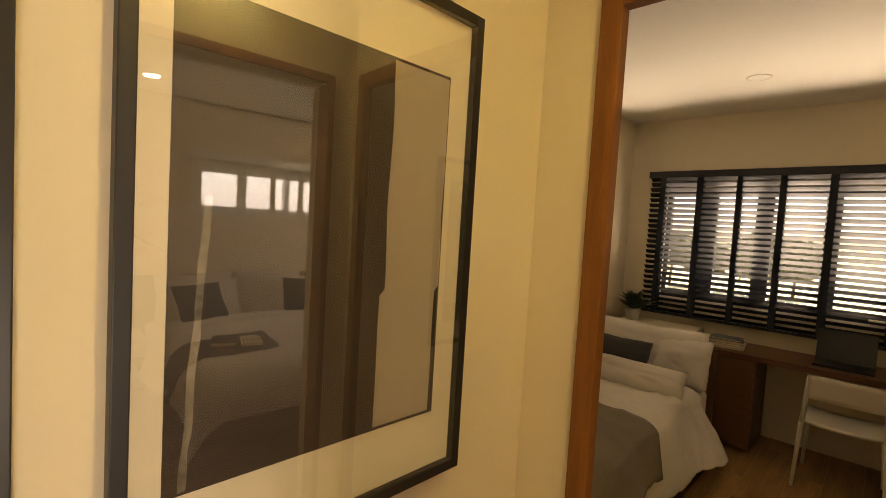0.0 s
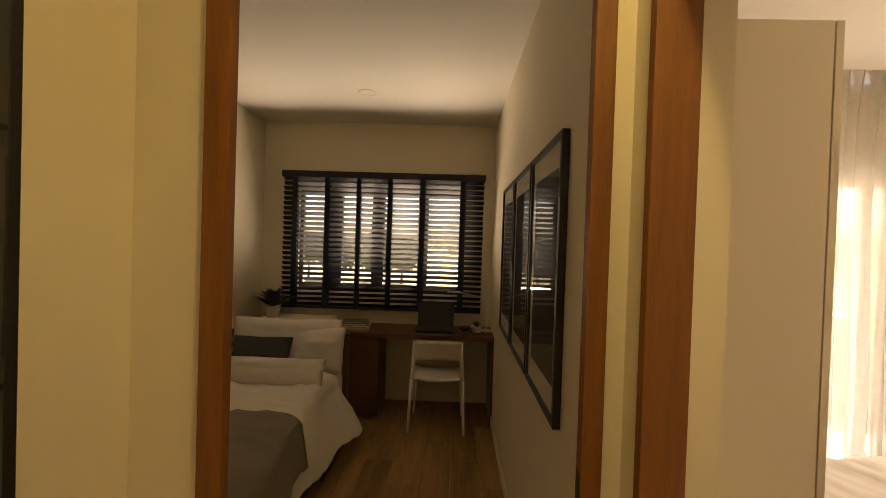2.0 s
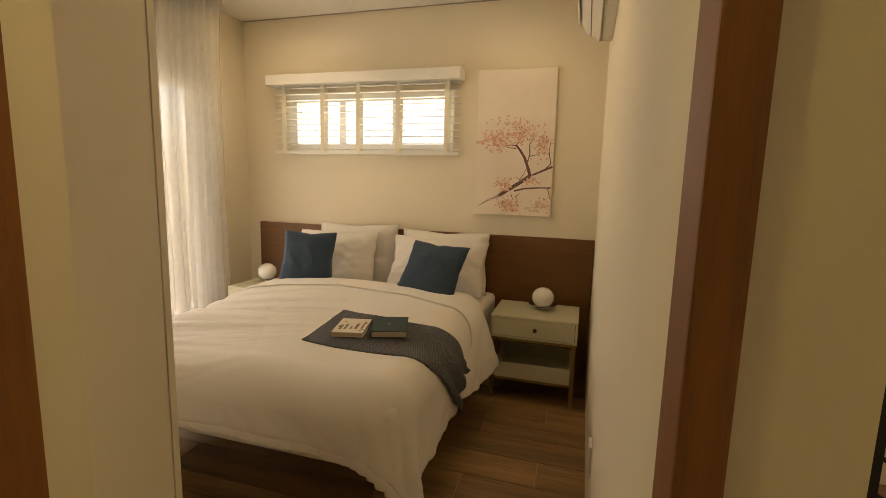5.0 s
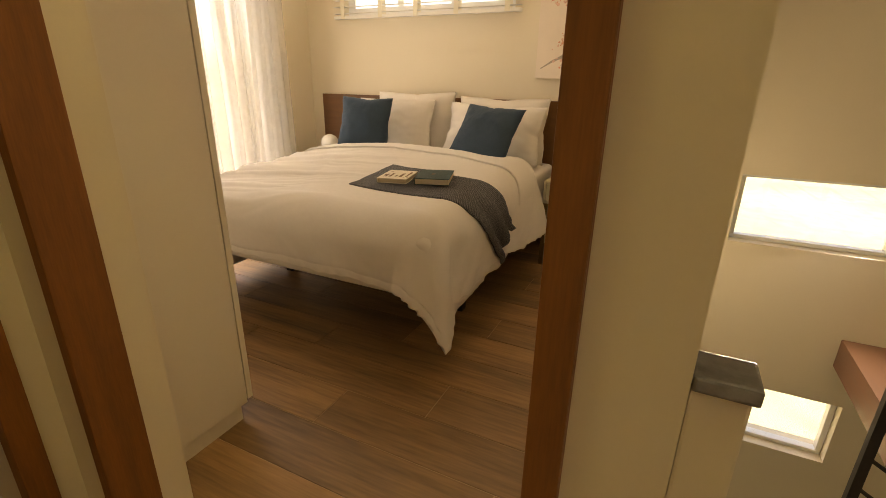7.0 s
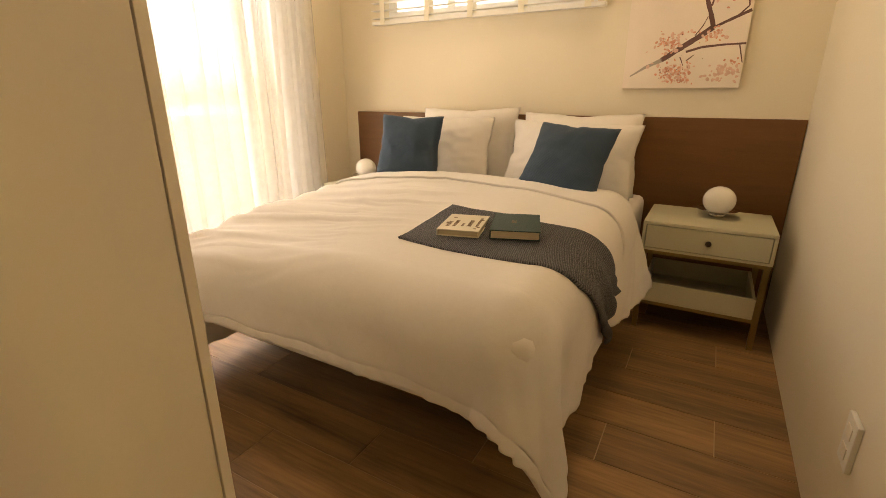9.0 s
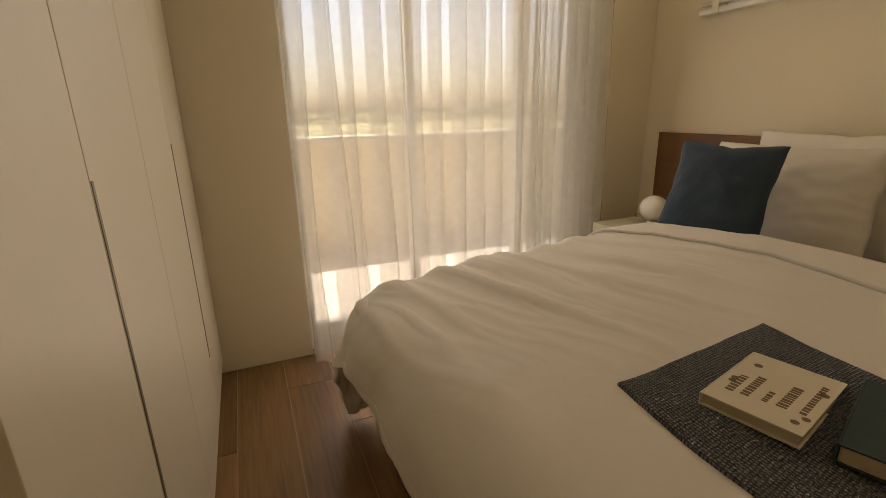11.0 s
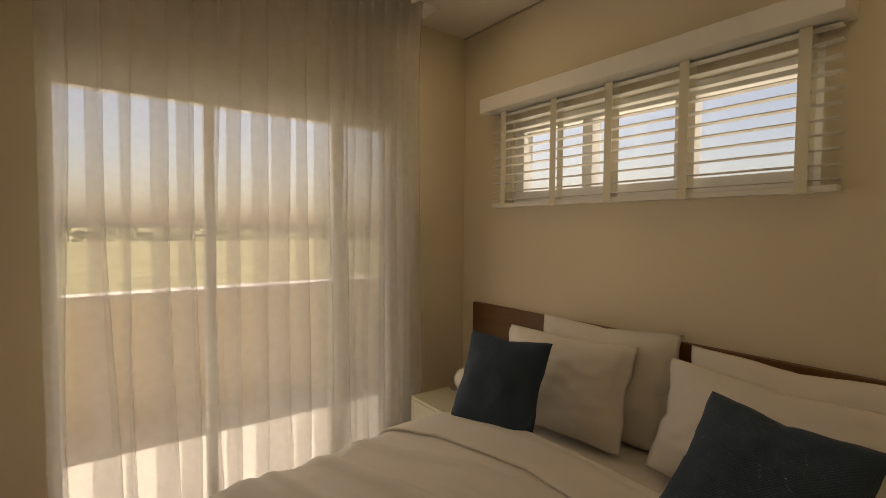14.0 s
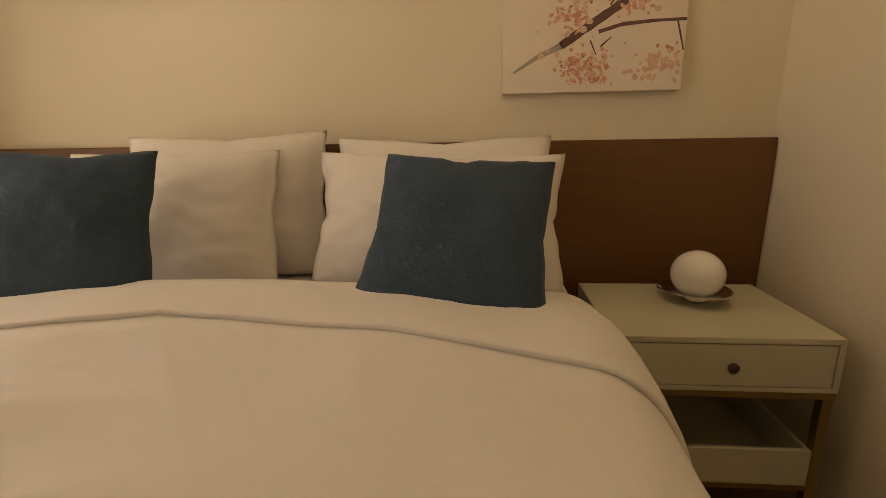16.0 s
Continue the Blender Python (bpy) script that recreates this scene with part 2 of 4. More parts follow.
def sheer(name, color, clear=0.35):
    m = bpy.data.materials.new(name)
    m.use_nodes = True
    n, l = m.node_tree.nodes, m.node_tree.links
    n.remove(n["Principled BSDF"])
    tl, df, tr = n.new("ShaderNodeBsdfTranslucent"), n.new("ShaderNodeBsdfDiffuse"), n.new("ShaderNodeBsdfTransparent")
    a, b = n.new("ShaderNodeMixShader"), n.new("ShaderNodeMixShader")
    tl.inputs[0].default_value = df.inputs[0].default_value = (*color, 1)
    a.inputs[0].default_value = 0.42
    l.new(df.outputs[0], a.inputs[1])
    l.new(tl.outputs[0], a.inputs[2])
    noi, co, mr = n.new("ShaderNodeTexNoise"), n.new("ShaderNodeTexCoord"), n.new("ShaderNodeMapRange")
    noi.inputs["Scale"].default_value = 25
    l.new(co.outputs["Object"], noi.inputs["Vector"])
    mr.inputs["To Min"].default_value, mr.inputs["To Max"].default_value = clear - 0.03, clear + 0.03
    l.new(noi.outputs["Fac"], mr.inputs["Value"])
    l.new(mr.outputs[0], b.inputs[0])
    l.new(a.outputs[0], b.inputs[1])
    l.new(tr.outputs[0], b.inputs[2])
    l.new(b.outputs[0], n["Material Output"].inputs[0])
    return m


M_GLASS = glass("clear_glass")
M_PICGLASS = glass("picture_glass", 0.012, 0.13)
M_SHEER = sheer("white_sheer_cloth", (0.85, 0.82, 0.76), 0.66)


def glow(name, color, strength):
    m = bpy.data.materials.new(name)
    m.use_nodes = True
    p = m.node_tree.nodes["Principled BSDF"]
    p.inputs["Emission Color"].default_value, p.inputs["Emission Strength"].default_value = (*color, 1), strength
    return m


M_LED = glow("lit_led_disc", (1.0, 0.9, 0.72), 9.0)
M_OFFLED = material("unlit_led_disc", (0.8, 0.77, 0.7), 0.4, vary=0.01, bump=0)


# ---- building helpers ----
def box(x0, x1, y0, y1, z0, z1, bevel=0.0, bm=None, seg=2):
    bm = bm or bmesh.new()
    m = Matrix.Translation(((x0 + x1) / 2, (y0 + y1) / 2, (z0 + z1) / 2)) @ Matrix.Diagonal((x1 - x0, y1 - y0, z1 - z0, 1))
    made = bmesh.ops.create_cube(bm, size=1, matrix=m)["verts"]
    if bevel:
        edges = list({e for v in made for e in v.link_edges})
        bmesh.ops.bevel(bm, geom=edges, offset=bevel, segments=seg, profile=0.6, affect="EDGES")
    return bm


def cyl(p0, p1, r0, r1=None, bm=None, seg=16):
    bm = bm or bmesh.new()
    p0, p1 = Vector(p0), Vector(p1)
    d = p1 - p0
    m = Matrix.Translation((p0 + p1) / 2) @ d.to_track_quat("Z", "Y").to_matrix().to_4x4()
    bmesh.ops.create_cone(bm, cap_ends=True, segments=seg, radius1=r0, radius2=r0 if r1 is None else r1, depth=d.length, matrix=m)
    return bm


def lathe(profile, seg=32, bm=None, caps=True):
    """Turn a profile of (radius, height) about z."""
    bm = bm or bmesh.new()
    rings = [[bm.verts.new((r * math.cos(2 * math.pi * k / seg), r * math.sin(2 * math.pi * k / seg), z)) for k in range(seg)] for r, z in profile]
    for a, b in zip(rings, rings[1:]):
        for k in range(seg):
            bm.faces.new((a[k], a[(k + 1) % seg], b[(k + 1) % seg], b[k]))
    for ring, flip in ((rings[0], True), (rings[-1], False)) if caps else ():
        bm.faces.new(list(reversed(ring)) if flip else ring)
    return bm


def sheet(nu, nv, place, bm=None, uv=(1.0, 1.0)):
    """A grid of nu by nv cells; place(u, v) with u and v in 0..1."""
    bm = bm or bmesh.new()
    layer = bm.loops.layers.uv.new("UVMap") if not bm.loops.layers.uv else bm.loops.layers.uv[0]
    g = [[bm.verts.new(place(i / nu, j / nv)) for j in range(nv + 1)] for i in range(nu + 1)]
    for i in range(nu):
        for j in range(nv):
            f = bm.faces.new((g[i][j], g[i + 1][j], g[i + 1][j + 1], g[i][j + 1]))
            for loop, (a, b) in zip(f.loops, ((i, j), (i + 1, j), (i + 1, j + 1), (i, j + 1))):
                loop[layer].uv = (a / nu * uv[0], b / nv * uv[1])
    return bm


def part(name, bm, mat, parent=None, label="", smooth=False):
    me = bpy.data.meshes.new(name)
    bmesh.ops.recalc_face_normals(bm, faces=bm.faces)
    if smooth:
        for f in bm.faces:
            f.smooth = True
    bm.to_mesh(me)
    bm.free()
    me.materials.append(mat)
    ob = new(name, me)
    if parent:
        ob.parent = parent
    if label:
        ob["label"] = label
    return ob


def thing(name, at, label, category, group="", rz=0.0):
    ob = new(name)
    ob.empty_display_size = 0.1
    ob.matrix_basis = pose(*at, 0, 0, rz)
    return tagged(ob, label, category, group)


def structure(name, bm, mat, label=""):
    return tagged(part(name, bm, mat), label, "", "", "structure")


def thicken(ob, t, offset=-1.0):
    s = ob.modifiers.new("thickness", "SOLIDIFY")
    s.thickness, s.offset = t, offset
    return ob


# ---- the shell ----
CEIL = 2.57
XD0, XD1 = -2.955, -2.815        # partition between landing and bedroom
YS0, YS1 = 0.98, 1.10            # wall with the study door
DOOR_H = 2.13
PIC_X = -4.05
CURT_Y = 2.85
STUDY_Y = 4.45
STUDY_X = -5.20
STUDY_CEIL = 2.66

bm = box(-5.35, -2.955, -2.4, 4.5, -0.16, -0.002)
box(-2.955, 0.02, -0.060, 2.95, -0.16, -0.002, bm=bm)
floor = structure("floor", bm, M_GROUT, "pale grout bed under the wood-look planks")

bm = box(0.0, 0.18, -0.062, 1.08, 0, CEIL)
box(0.0, 0.18, 2.47, 3.0, 0, CEIL, bm=bm)
box(0.0, 0.18, 1.08, 2.47, 0, 1.56, bm=bm)
box(0.0, 0.18, 1.08, 2.47, 2.0, CEIL, bm=bm)
structure("wall_headboard", bm, M_WALL, "warm white painted wall with a high window")
structure("wall_stair_side", box(-2.925, 0.0, -0.062, 0.06, 0, CEIL), M_WALL, "plain warm white painted wall")
bm = box(-2.815, -1.99, CURT_Y, 3.0, 0, CEIL)
box(-0.46, 0.0, CURT_Y, 3.0, 0, CEIL, bm=bm)
box(-1.99, -0.46, CURT_Y, 3.0, 2.08, CEIL, bm=bm)
structure("wall_balcony", bm, M_WALL, "painted wall with a glazed balcony door")
bm = box(XD0, XD1, 0.854, STUDY_Y, 0, CEIL)
box(XD0, XD1, 0.06, 0.854, DOOR_H, CEIL, bm=bm)
structure("wall_partition", bm, M_WALL, "painted partition with the bedroom doorway")
bm = box(PIC_X, -3.885, YS0, YS1, 0, CEIL)
box(-3.003, XD0, YS0, YS1, 0, CEIL, bm=bm)
box(-3.885, -3.003, YS0, YS1, DOOR_H + 0.054, CEIL, bm=bm)
box(-5.35, PIC_X, YS0, YS1, 0, CEIL, bm=bm)
box(-5.35, XD0, YS1 - 0.04, YS1, CEIL + 0.12, STUDY_CEIL + 0.1, bm=bm)
structure("wall_study_door", bm, M_WALL, "yellow-lit painted wall around the study doorway")
structure("wall_picture", box(PIC_X - 0.12, PIC_X, -2.4, YS0, 0, CEIL), M_WALL, "yellow-lit painted wall carrying framed prints")
structure("wall_study_left", box(STUDY_X - 0.15, STUDY_X, YS1, STUDY_Y, 0, STUDY_CEIL), M_WALL, "plain painted study wall")
bm = box(-5.35, -4.86, STUDY_Y, 4.6, 0, STUDY_CEIL)
box(-3.24, XD1, STUDY_Y, 4.6, 0, STUDY_CEIL, bm=bm)
box(-4.86, -3.24, STUDY_Y, 4.6, 0, 1.05, bm=bm)
box(-4.86, -3.24, STUDY_Y, 4.6, 2.03, STUDY_CEIL, bm=bm)
structure("wall_study_window", bm, M_WALL, "painted study wall with a wide window")
structure("wall_landing_end", box(-4.17, -0.6, -2.55, -2.4, -2.9, CEIL), M_WALL, "plain landing end wall")
bm = box(-0.78, -0.6, -2.4, -0.063, 0.72, CEIL)
box(-0.78, -0.6, -2.4, -0.95, -0.69, 0.72, bm=bm)
box(-0.78, -0.6, -0.32, -0.063, -0.69, 0.72, bm=bm)
box(-0.78, -0.6, -0.95, -0.32, -0.35, 0.40, bm=bm)
box(-0.78, -0.6, -2.4, -0.063, -2.9, -0.69, bm=bm)
structure("wall_stairwell", bm, M_WALL, "stairwell wall with two narrow low windows")
structure("wall_below_landing", box(-3.1, XD0, -2.4, -0.09, -2.9, -0.16), M_WALL, "plain stairwell wall below the landing")
structure("wall_below_bedroom", box(XD0, -0.6, -0.063, 0.06, -2.9, -0.165), M_WALL, "plain stairwell wall below the bedroom")

bm = box(-5.35, 0.18, -2.55, YS1 - 0.04, CEIL, CEIL + 0.12)
box(XD0, 0.18, YS1 - 0.04, 2.62, CEIL, CEIL + 0.12, bm=bm)
box(XD0, -2.0, 2.62, 4.6, CEIL, CEIL + 0.12, bm=bm)
box(-5.35, XD0, YS1 - 0.04, 4.6, STUDY_CEIL, STUDY_CEIL + 0.12, bm=bm)
box(-0.36, 0.18, 2.62, 3.0, CEIL, CEIL + 0.12, bm=bm)
box(-2.05, -0.3, 2.62, 3.0, CEIL + 0.10, CEIL + 0.16, bm=bm)
structure("ceiling", bm, M_CEIL, "smooth off-white painted ceiling")
# solid taupe strip; its colour stands in for the dark ceiling joint
structure("ceiling_shadow_strip", box(-0.012, -0.002, 0.06, CURT_Y, CEIL - 0.006, CEIL - 0.001), M_ART_PALE, "thin taupe strip coloured as the shadow gap along the ceiling edge")


def door_frame(name, head, left, right, label):
    """A stained timber frame lining an opening: two jambs and a head, butted."""
    bm = box(*left, 0.003)
    box(*right, 0.003, bm)
    box(*head, 0.003, bm)
    return structure(name, bm, M_FRAME, label)


door_frame("door_1", (-2.968, -2.88, 0.066, 0.847, DOOR_H, DOOR_H + 0.036), (-2.968, -2.88, 0.847, 0.876, 0, DOOR_H + 0.036), (-2.940, -2.865, 0.030, 0.066, 0, DOOR_H + 0.036), "reddish brown stained timber door frame, open doorway")
door_frame("door_2", (-3.832, -3.045, 0.965, 1.005, DOOR_H, DOOR_H + 0.056), (-3.888, -3.832, 0.965, 1.005, 0, DOOR_H + 0.056), (-3.045, -3.0, 0.965, 1.005, 0, DOOR_H + 0.056), "reddish brown stained timber study door frame, open doorway")
structure("wall_study_lining", box(-2.976, XD0, YS1, STUDY_Y, 0, STUDY_CEIL), M_WALL, "smooth painted study wall")
bm = box(-2.986, -2.977, YS1 + 0.01, STUDY_Y, 0, 0.07)
structure("baseboard", bm, M_BASE, "low painted skirting in the study")

# ---- windows and doors ----
def sash_window(name, axis, face, depth, a0, a1, z0, z1, panes, frame_mat, rail, label):
    """A frame with a pane in each span; axis names the direction that the wall's face looks along."""
    root = new(name)
    tagged(root, label, "", "", "structure")

    def b(u0, u1, w0, w1, h0, h1, bev=0.004, bm=None):
        return box(w0, w1, u0, u1, h0, h1, bev, bm) if axis == "x" else box(u0, u1, w0, w1, h0, h1, bev, bm)
    bm = b(a0, a1, face, face + depth, z0, z0 + rail)
    b(a0, a1, face, face + depth, z1 - rail, z1, bm=bm)
    edges = [a0] + [v for p in panes for v in p] + [a1]
    for u0, u1 in zip(edges[0::2], edges[1::2]):
        b(u0, u1, face, face + depth, z0 + rail, z1 - rail, bm=bm)
    part("window_frame", bm, frame_mat, root)
    for u0, u1 in panes:
        p = part("pane", b(u0 - 0.005, u1 + 0.005, face + depth * 0.4, face + depth * 0.4 + 0.006, z0 + rail - 0.005, z1 - rail + 0.005, 0), M_GLASS, root)
        p.visible_shadow = False
    return root


sash_window("window_1", "x", 0.05, 0.07, 1.08, 2.47, 1.56, 2.0, [(1.14, 1.50), (1.575, 1.965), (2.02, 2.40)], M_UPVC, 0.06, "white framed high window of three panes")
sash_window("window_2", "y", 4.50, 0.06, -4.86, -3.24, 1.05, 2.03, [(-4.82, -4.56), (-4.44, -4.15), (-4.03, -3.70), (-3.60, -3.28)], M_DARKALU, 0.05, "dark framed study window of four panes")
sash_window("door_3", "y", 2.90, 0.06, -1.99, -0.46, 0.0, 2.08, [(-1.955, -1.44), (-1.40, -0.84), (-0.78, -0.51)], M_UPVC, 0.125, "white framed sliding glass balcony door")
sash_window("window_3", "x", -0.72, 0.05, -0.95, -0.32, 0.40, 0.72, [(-0.925, -0.345)], M_UPVC, 0.02, "narrow white framed stair window")
sash_window("window_4", "x", -0.72, 0.05, -0.95, -0.32, -0.69, -0.35, [(-0.925, -0.345)], M_UPVC, 0.02, "narrow white framed lower stair window")


def venetian(name, at, width, height, slats, slat_d, tapes, tilt, slat_mat, tape_mat, label, axis, pelmet, rail_drop=0.0):
    """A Venetian blind. Local x runs along its width, y to the room, z up from its bottom rail."""
    root = thing(name, at, label, "window blind", rz=axis)
    part("valance", box(-pelmet[0], width + pelmet[0], -0.01, pelmet[1], height - pelmet[2], height, 0.004), slat_mat, root)
    part("bottom_rail", box(0, width, 0.0, slat_d, 0, 0.022, 0.004), slat_mat, root)
    bm = bmesh.new()
    bmesh.ops.create_cube(bm, size=1, matrix=pose(width / 2, 0, 0, tilt) @ Matrix.Diagonal((width, slat_d, 0.0032, 1)))
    first = None
    for k in range(slats):
        z = 0.04 + (height - pelmet[2] - 0.05) * k / (slats - 1)
        if first is None:
            first = part("slat", bm, slat_mat, root)
            s = first
        else:
            s = new("slat", first.data)
            s.parent = root
        s.location = (random.uniform(-0.003, 0.003), slat_d / 2, z)
    for x, w in tapes:
        bm = box(x - w / 2, x + w / 2, slat_d - 0.001 + 0.006, slat_d + 0.007, 0.0, height - pelmet[2])
        box(x - w / 2, x + w / 2, -0.004, -0.003, 0.0, height - pelmet[2], bm=bm)
        part("tape", bm, tape_mat, root)
    return root


# ladder tapes by their distance from the blind's end
venetian("window_blind", (-0.012, 1.025, 1.535), 1.51, 0.585, 11, 0.045, [(0.09, 0.035), (0.46, 0.035), (0.78, 0.035), (1.08, 0.035), (1.42, 0.035)], 0, M_WBLIND, M_WTAPE, "white slatted blind with cream tapes, slats open", 90, (0.02, 0.125, 0.075))
venetian("window_blind", (-3.075, 4.435, 0.872), 1.915, 1.31, 26, 0.05, [(0.20, 0.05), (0.58, 0.05), (0.89, 0.045), (1.19, 0.04), (1.49, 0.05), (1.80, 0.05)], 38, M_BLIND, M_TAPE, "navy-black slatted blind with wide tapes, slats open", 180, (0.012, 0.07, 0.06))


# ---- sheer curtain ----
def curtain():
    root = thing("sheer_curtain", (-1.99, 2.74, 0.012), "white sheer pleated curtain hanging from the ceiling to the floor", "curtain")
    width, top = 1.56, CEIL + 0.02
    rng = random.Random(14)
    folds = [(rng.uniform(0.022, 0.088), rng.uniform(0.04, 0.08)) for k in range(13)] + [(rng.uniform(0.008, 0.016), rng.uniform(0.06, 0.085)) for k in range(5)]
    k = width / sum(g + o for g, o in folds)
    folds = [(g * k, o * k) for g, o in folds]
    starts = [sum(g + o for g, o in folds[:i]) for i in range(len(folds))]
    n = len(folds)

    def place(u, v):
        """Each pleat runs on over a single layer, doubles back and runs on again."""
        i = min(int(u * n), n - 1)
        s = u * n - i
        g, o = folds[i]
        z = v * top
        low = 1 - v
        pinch = math.exp(-(top - z) / 0.10)
        o2 = o * (1.0 + 0.9 * (0.25 + low) * noise.noise(Vector((i * 3.7, v * 1.6, 2))) - 0.25 * pinch)
        amp = 0.016 + 0.055 * math.exp(-(top - z) / 0.14) + 0.024 * (0.5 + noise.noise(Vector((i * 2.3, v * 1.3, 5)))) + 0.012 * low
        if s < 0.4:
            a = s / 0.4
            x, y = (g + o2) * a, -amp * a ** 3
        elif s < 0.7:
            a = (s - 0.4) / 0.3
            c = (1 - math.cos(math.pi * a)) / 2
            x, y = g + o2 - o2 * (0.5 * a + 0.5 * c), -amp + 2 * amp * c
        else:
            a = (s - 0.7) / 0.3
            x, y = g + (g + o - g) * a + (o2 - o) * a * (1 - a), amp * (1 - a) ** 2
        x += starts[i] + 0.03 * (0.3 + low) * noise.noise(Vector((starts[i] * 9 + 0.5 * a, v * 1.1, 7))) * math.sin(math.pi * s)
        y += 0.016 * noise.noise(Vector(((starts[i] + g * s) * 5, v * 2, 3)))
        return (x, y, z)
    part("cloth", sheet(n * 40, 18, place), M_SHEER, root, smooth=True)

    # cloth pushed together at the wall end hangs in a second, tighter bunch
    def bunch(u, v):
        z = v * top
        x = 1.12 + 0.43 * u + 0.012 * noise.noise(Vector((u * 6, v * 2, 1)))
        y = 0.045 + (0.022 + 0.012 * noise.noise(Vector((u * 5, v, 4)))) * math.sin(u * 2 * math.pi * 9 + 1.2 * noise.noise(Vector((u * 4, v * 1.5, 8))))
        return (x, y, z)
    part("bunched_cloth", sheet(200, 14, bunch), M_SHEER, root, smooth=True)

    def band(u, v):
        x, y, z = place(u, 0.955 + 0.045 * v)
        return (x, y - 0.004, z)
    part("heading_tape", sheet(n * 40, 2, band), M_SHEER, root, "gathered heading tape", smooth=True)
    part("track", box(0, width, -0.012, 0.012, top, top + 0.012), M_WHITE, root)


curtain()

# ---- wardrobe ----
def wardrobe():
    root = thing("wardrobe", (-2.814, 1.15, 0), "tall white built-in wardrobe with flat doors", "wardrobe")
    d, w, h = 0.409, 1.695, 2.125
    part("body", box(0, d, 0, w, 0.06, h, 0.002), M_WHITE, root)
    part("plinth", box(0, d - 0.02, 0.01, w, 0, 0.058), M_WHITE, root)
    cuts = [0.0, 0.365, 0.785, 1.26, w]
    for k, (a, b) in enumerate(zip(cuts, cuts[1:])):
        door = part("door", box(d + 0.004, d + 0.024, a + (0.0 if k == 0 else 0.0018), b - 0.0018, 0.07, h, 0.0015), M_WHITE, root)
        if k in (1, 3):
            part("recessed_pull", box(d + 0.0215, d + 0.0252, a + 0.003, a + 0.014, 0.30, 1.04, 0.001), M_ALU, door, "long slim metal finger pull")


wardrobe()

# ---- bed ----
BED_Y, TOP = 1.40, 0.622
R = 0.13
FOOT, HALF = -1.805, 0.63
NEAR = 0.575


def fold(e):
    if e <= 0:
        return 0.0, 0.0
    if e < R * math.pi / 2:
        return R * math.sin(e / R), R * (1 - math.cos(e / R))
    return R + 0.05 * (e - R * math.pi / 2), R + (e - R * math.pi / 2)


def ease(a):
    a = min(1.0, max(0.0, a))
    return a * a * (3 - 2 * a)


def ridge(x, y, z, power=5):
    return (1 - abs(noise.noise(Vector((x, y, z))))) ** power


def drape(sx, sy):
    """Where the duvet's cloth lies: sx along the bed from the wall, sy across from its middle."""
    ex = max(0.0, -(sx - FOOT))
    side = 1 if sy > 0 else -1
    half = HALF if sy > 0 else NEAR
    ey = max(0.0, abs(sy) - half)
    e = math.hypot(ex, ey)
    n = e or 1.0
    out, drop = fold(e)
    # loose cloth at the corners stands away from the bed
    out += 0.30 * 2 * ex * ey / (n * n) * max(0.0, e - R * 1.2)
    x = max(sx, FOOT) - out * ex / n
    y = BED_Y + side * (min(abs(sy), half) + out * ey / n)
    puff = 0.030 * (1 - min(1, abs(sy) / half) ** 2) * min(1, max(0, (sx - FOOT) / 0.5))
    rise = 0.035 / (1 + math.exp(-(sx + 1.1) / 0.12))
    z = TOP + puff + rise - drop
    # creases pulled across from the curtain side, finer ones between them
    bend = 0.06 * noise.noise(Vector((sx * 1.5, sy * 2.5, 9)))
    q1, q2 = sx * 0.97 + sy * 0.22 + bend, sy * 0.97 - sx * 0.22
    pulled = ease((sy + 0.22) / 0.55) * ease((-sx - 0.72) / 0.45)
    wr = 0.010 * noise.noise(Vector((sx * 1.7 + 3, sy * 2.6, 1.7)))
    wr += 0.024 * (ridge(q1 * 7.5, q2 * 0.9, 6.2) - 0.3) * pulled
    wr += 0.012 * (ridge(q1 * 17, q2 * 2.0, 3.1) - 0.3) * pulled * (0.5 + noise.noise(Vector((sx * 3, sy * 3, 5))))
    # long soft folds fanning from the cuff over the rest
    f1, f2 = sx * 0.45 - sy * 0.89, sx * 0.89 + sy * 0.45
    wr += 0.006 * (ridge(f1 * 5, f2 * 0.8, 12.2, 4) - 0.3)
    cx, cy = sx - FOOT + 0.05, HALF + 0.05 - sy
    z -= 0.045 * math.exp(-(cx * cx + cy * cy) / 0.07)
    # the hanging part falls in soft upright folds
    hang = min(1, e / 0.32)
    along = sx + side * sy
    fl = hang * (0.026 * noise.noise(Vector((along * 4.3, e * 1.1, 8.8))) + 0.012 * noise.noise(Vector((along * 11, e * 2, 2.8))))
    z += wr * (1 - 0.6 * min(1, e / 0.12))
    x -= fl * ex / n
    y += side * fl * ey / n
    return Vector((x, y, max(z, 0.03)))


def lifted(sx, sy, h):
    p = drape(sx, sy)
    a = drape(sx + 0.01, sy) - p
    b = drape(sx, sy + 0.01) - p
    nrm = a.cross(b).normalized()
    return p + nrm * h


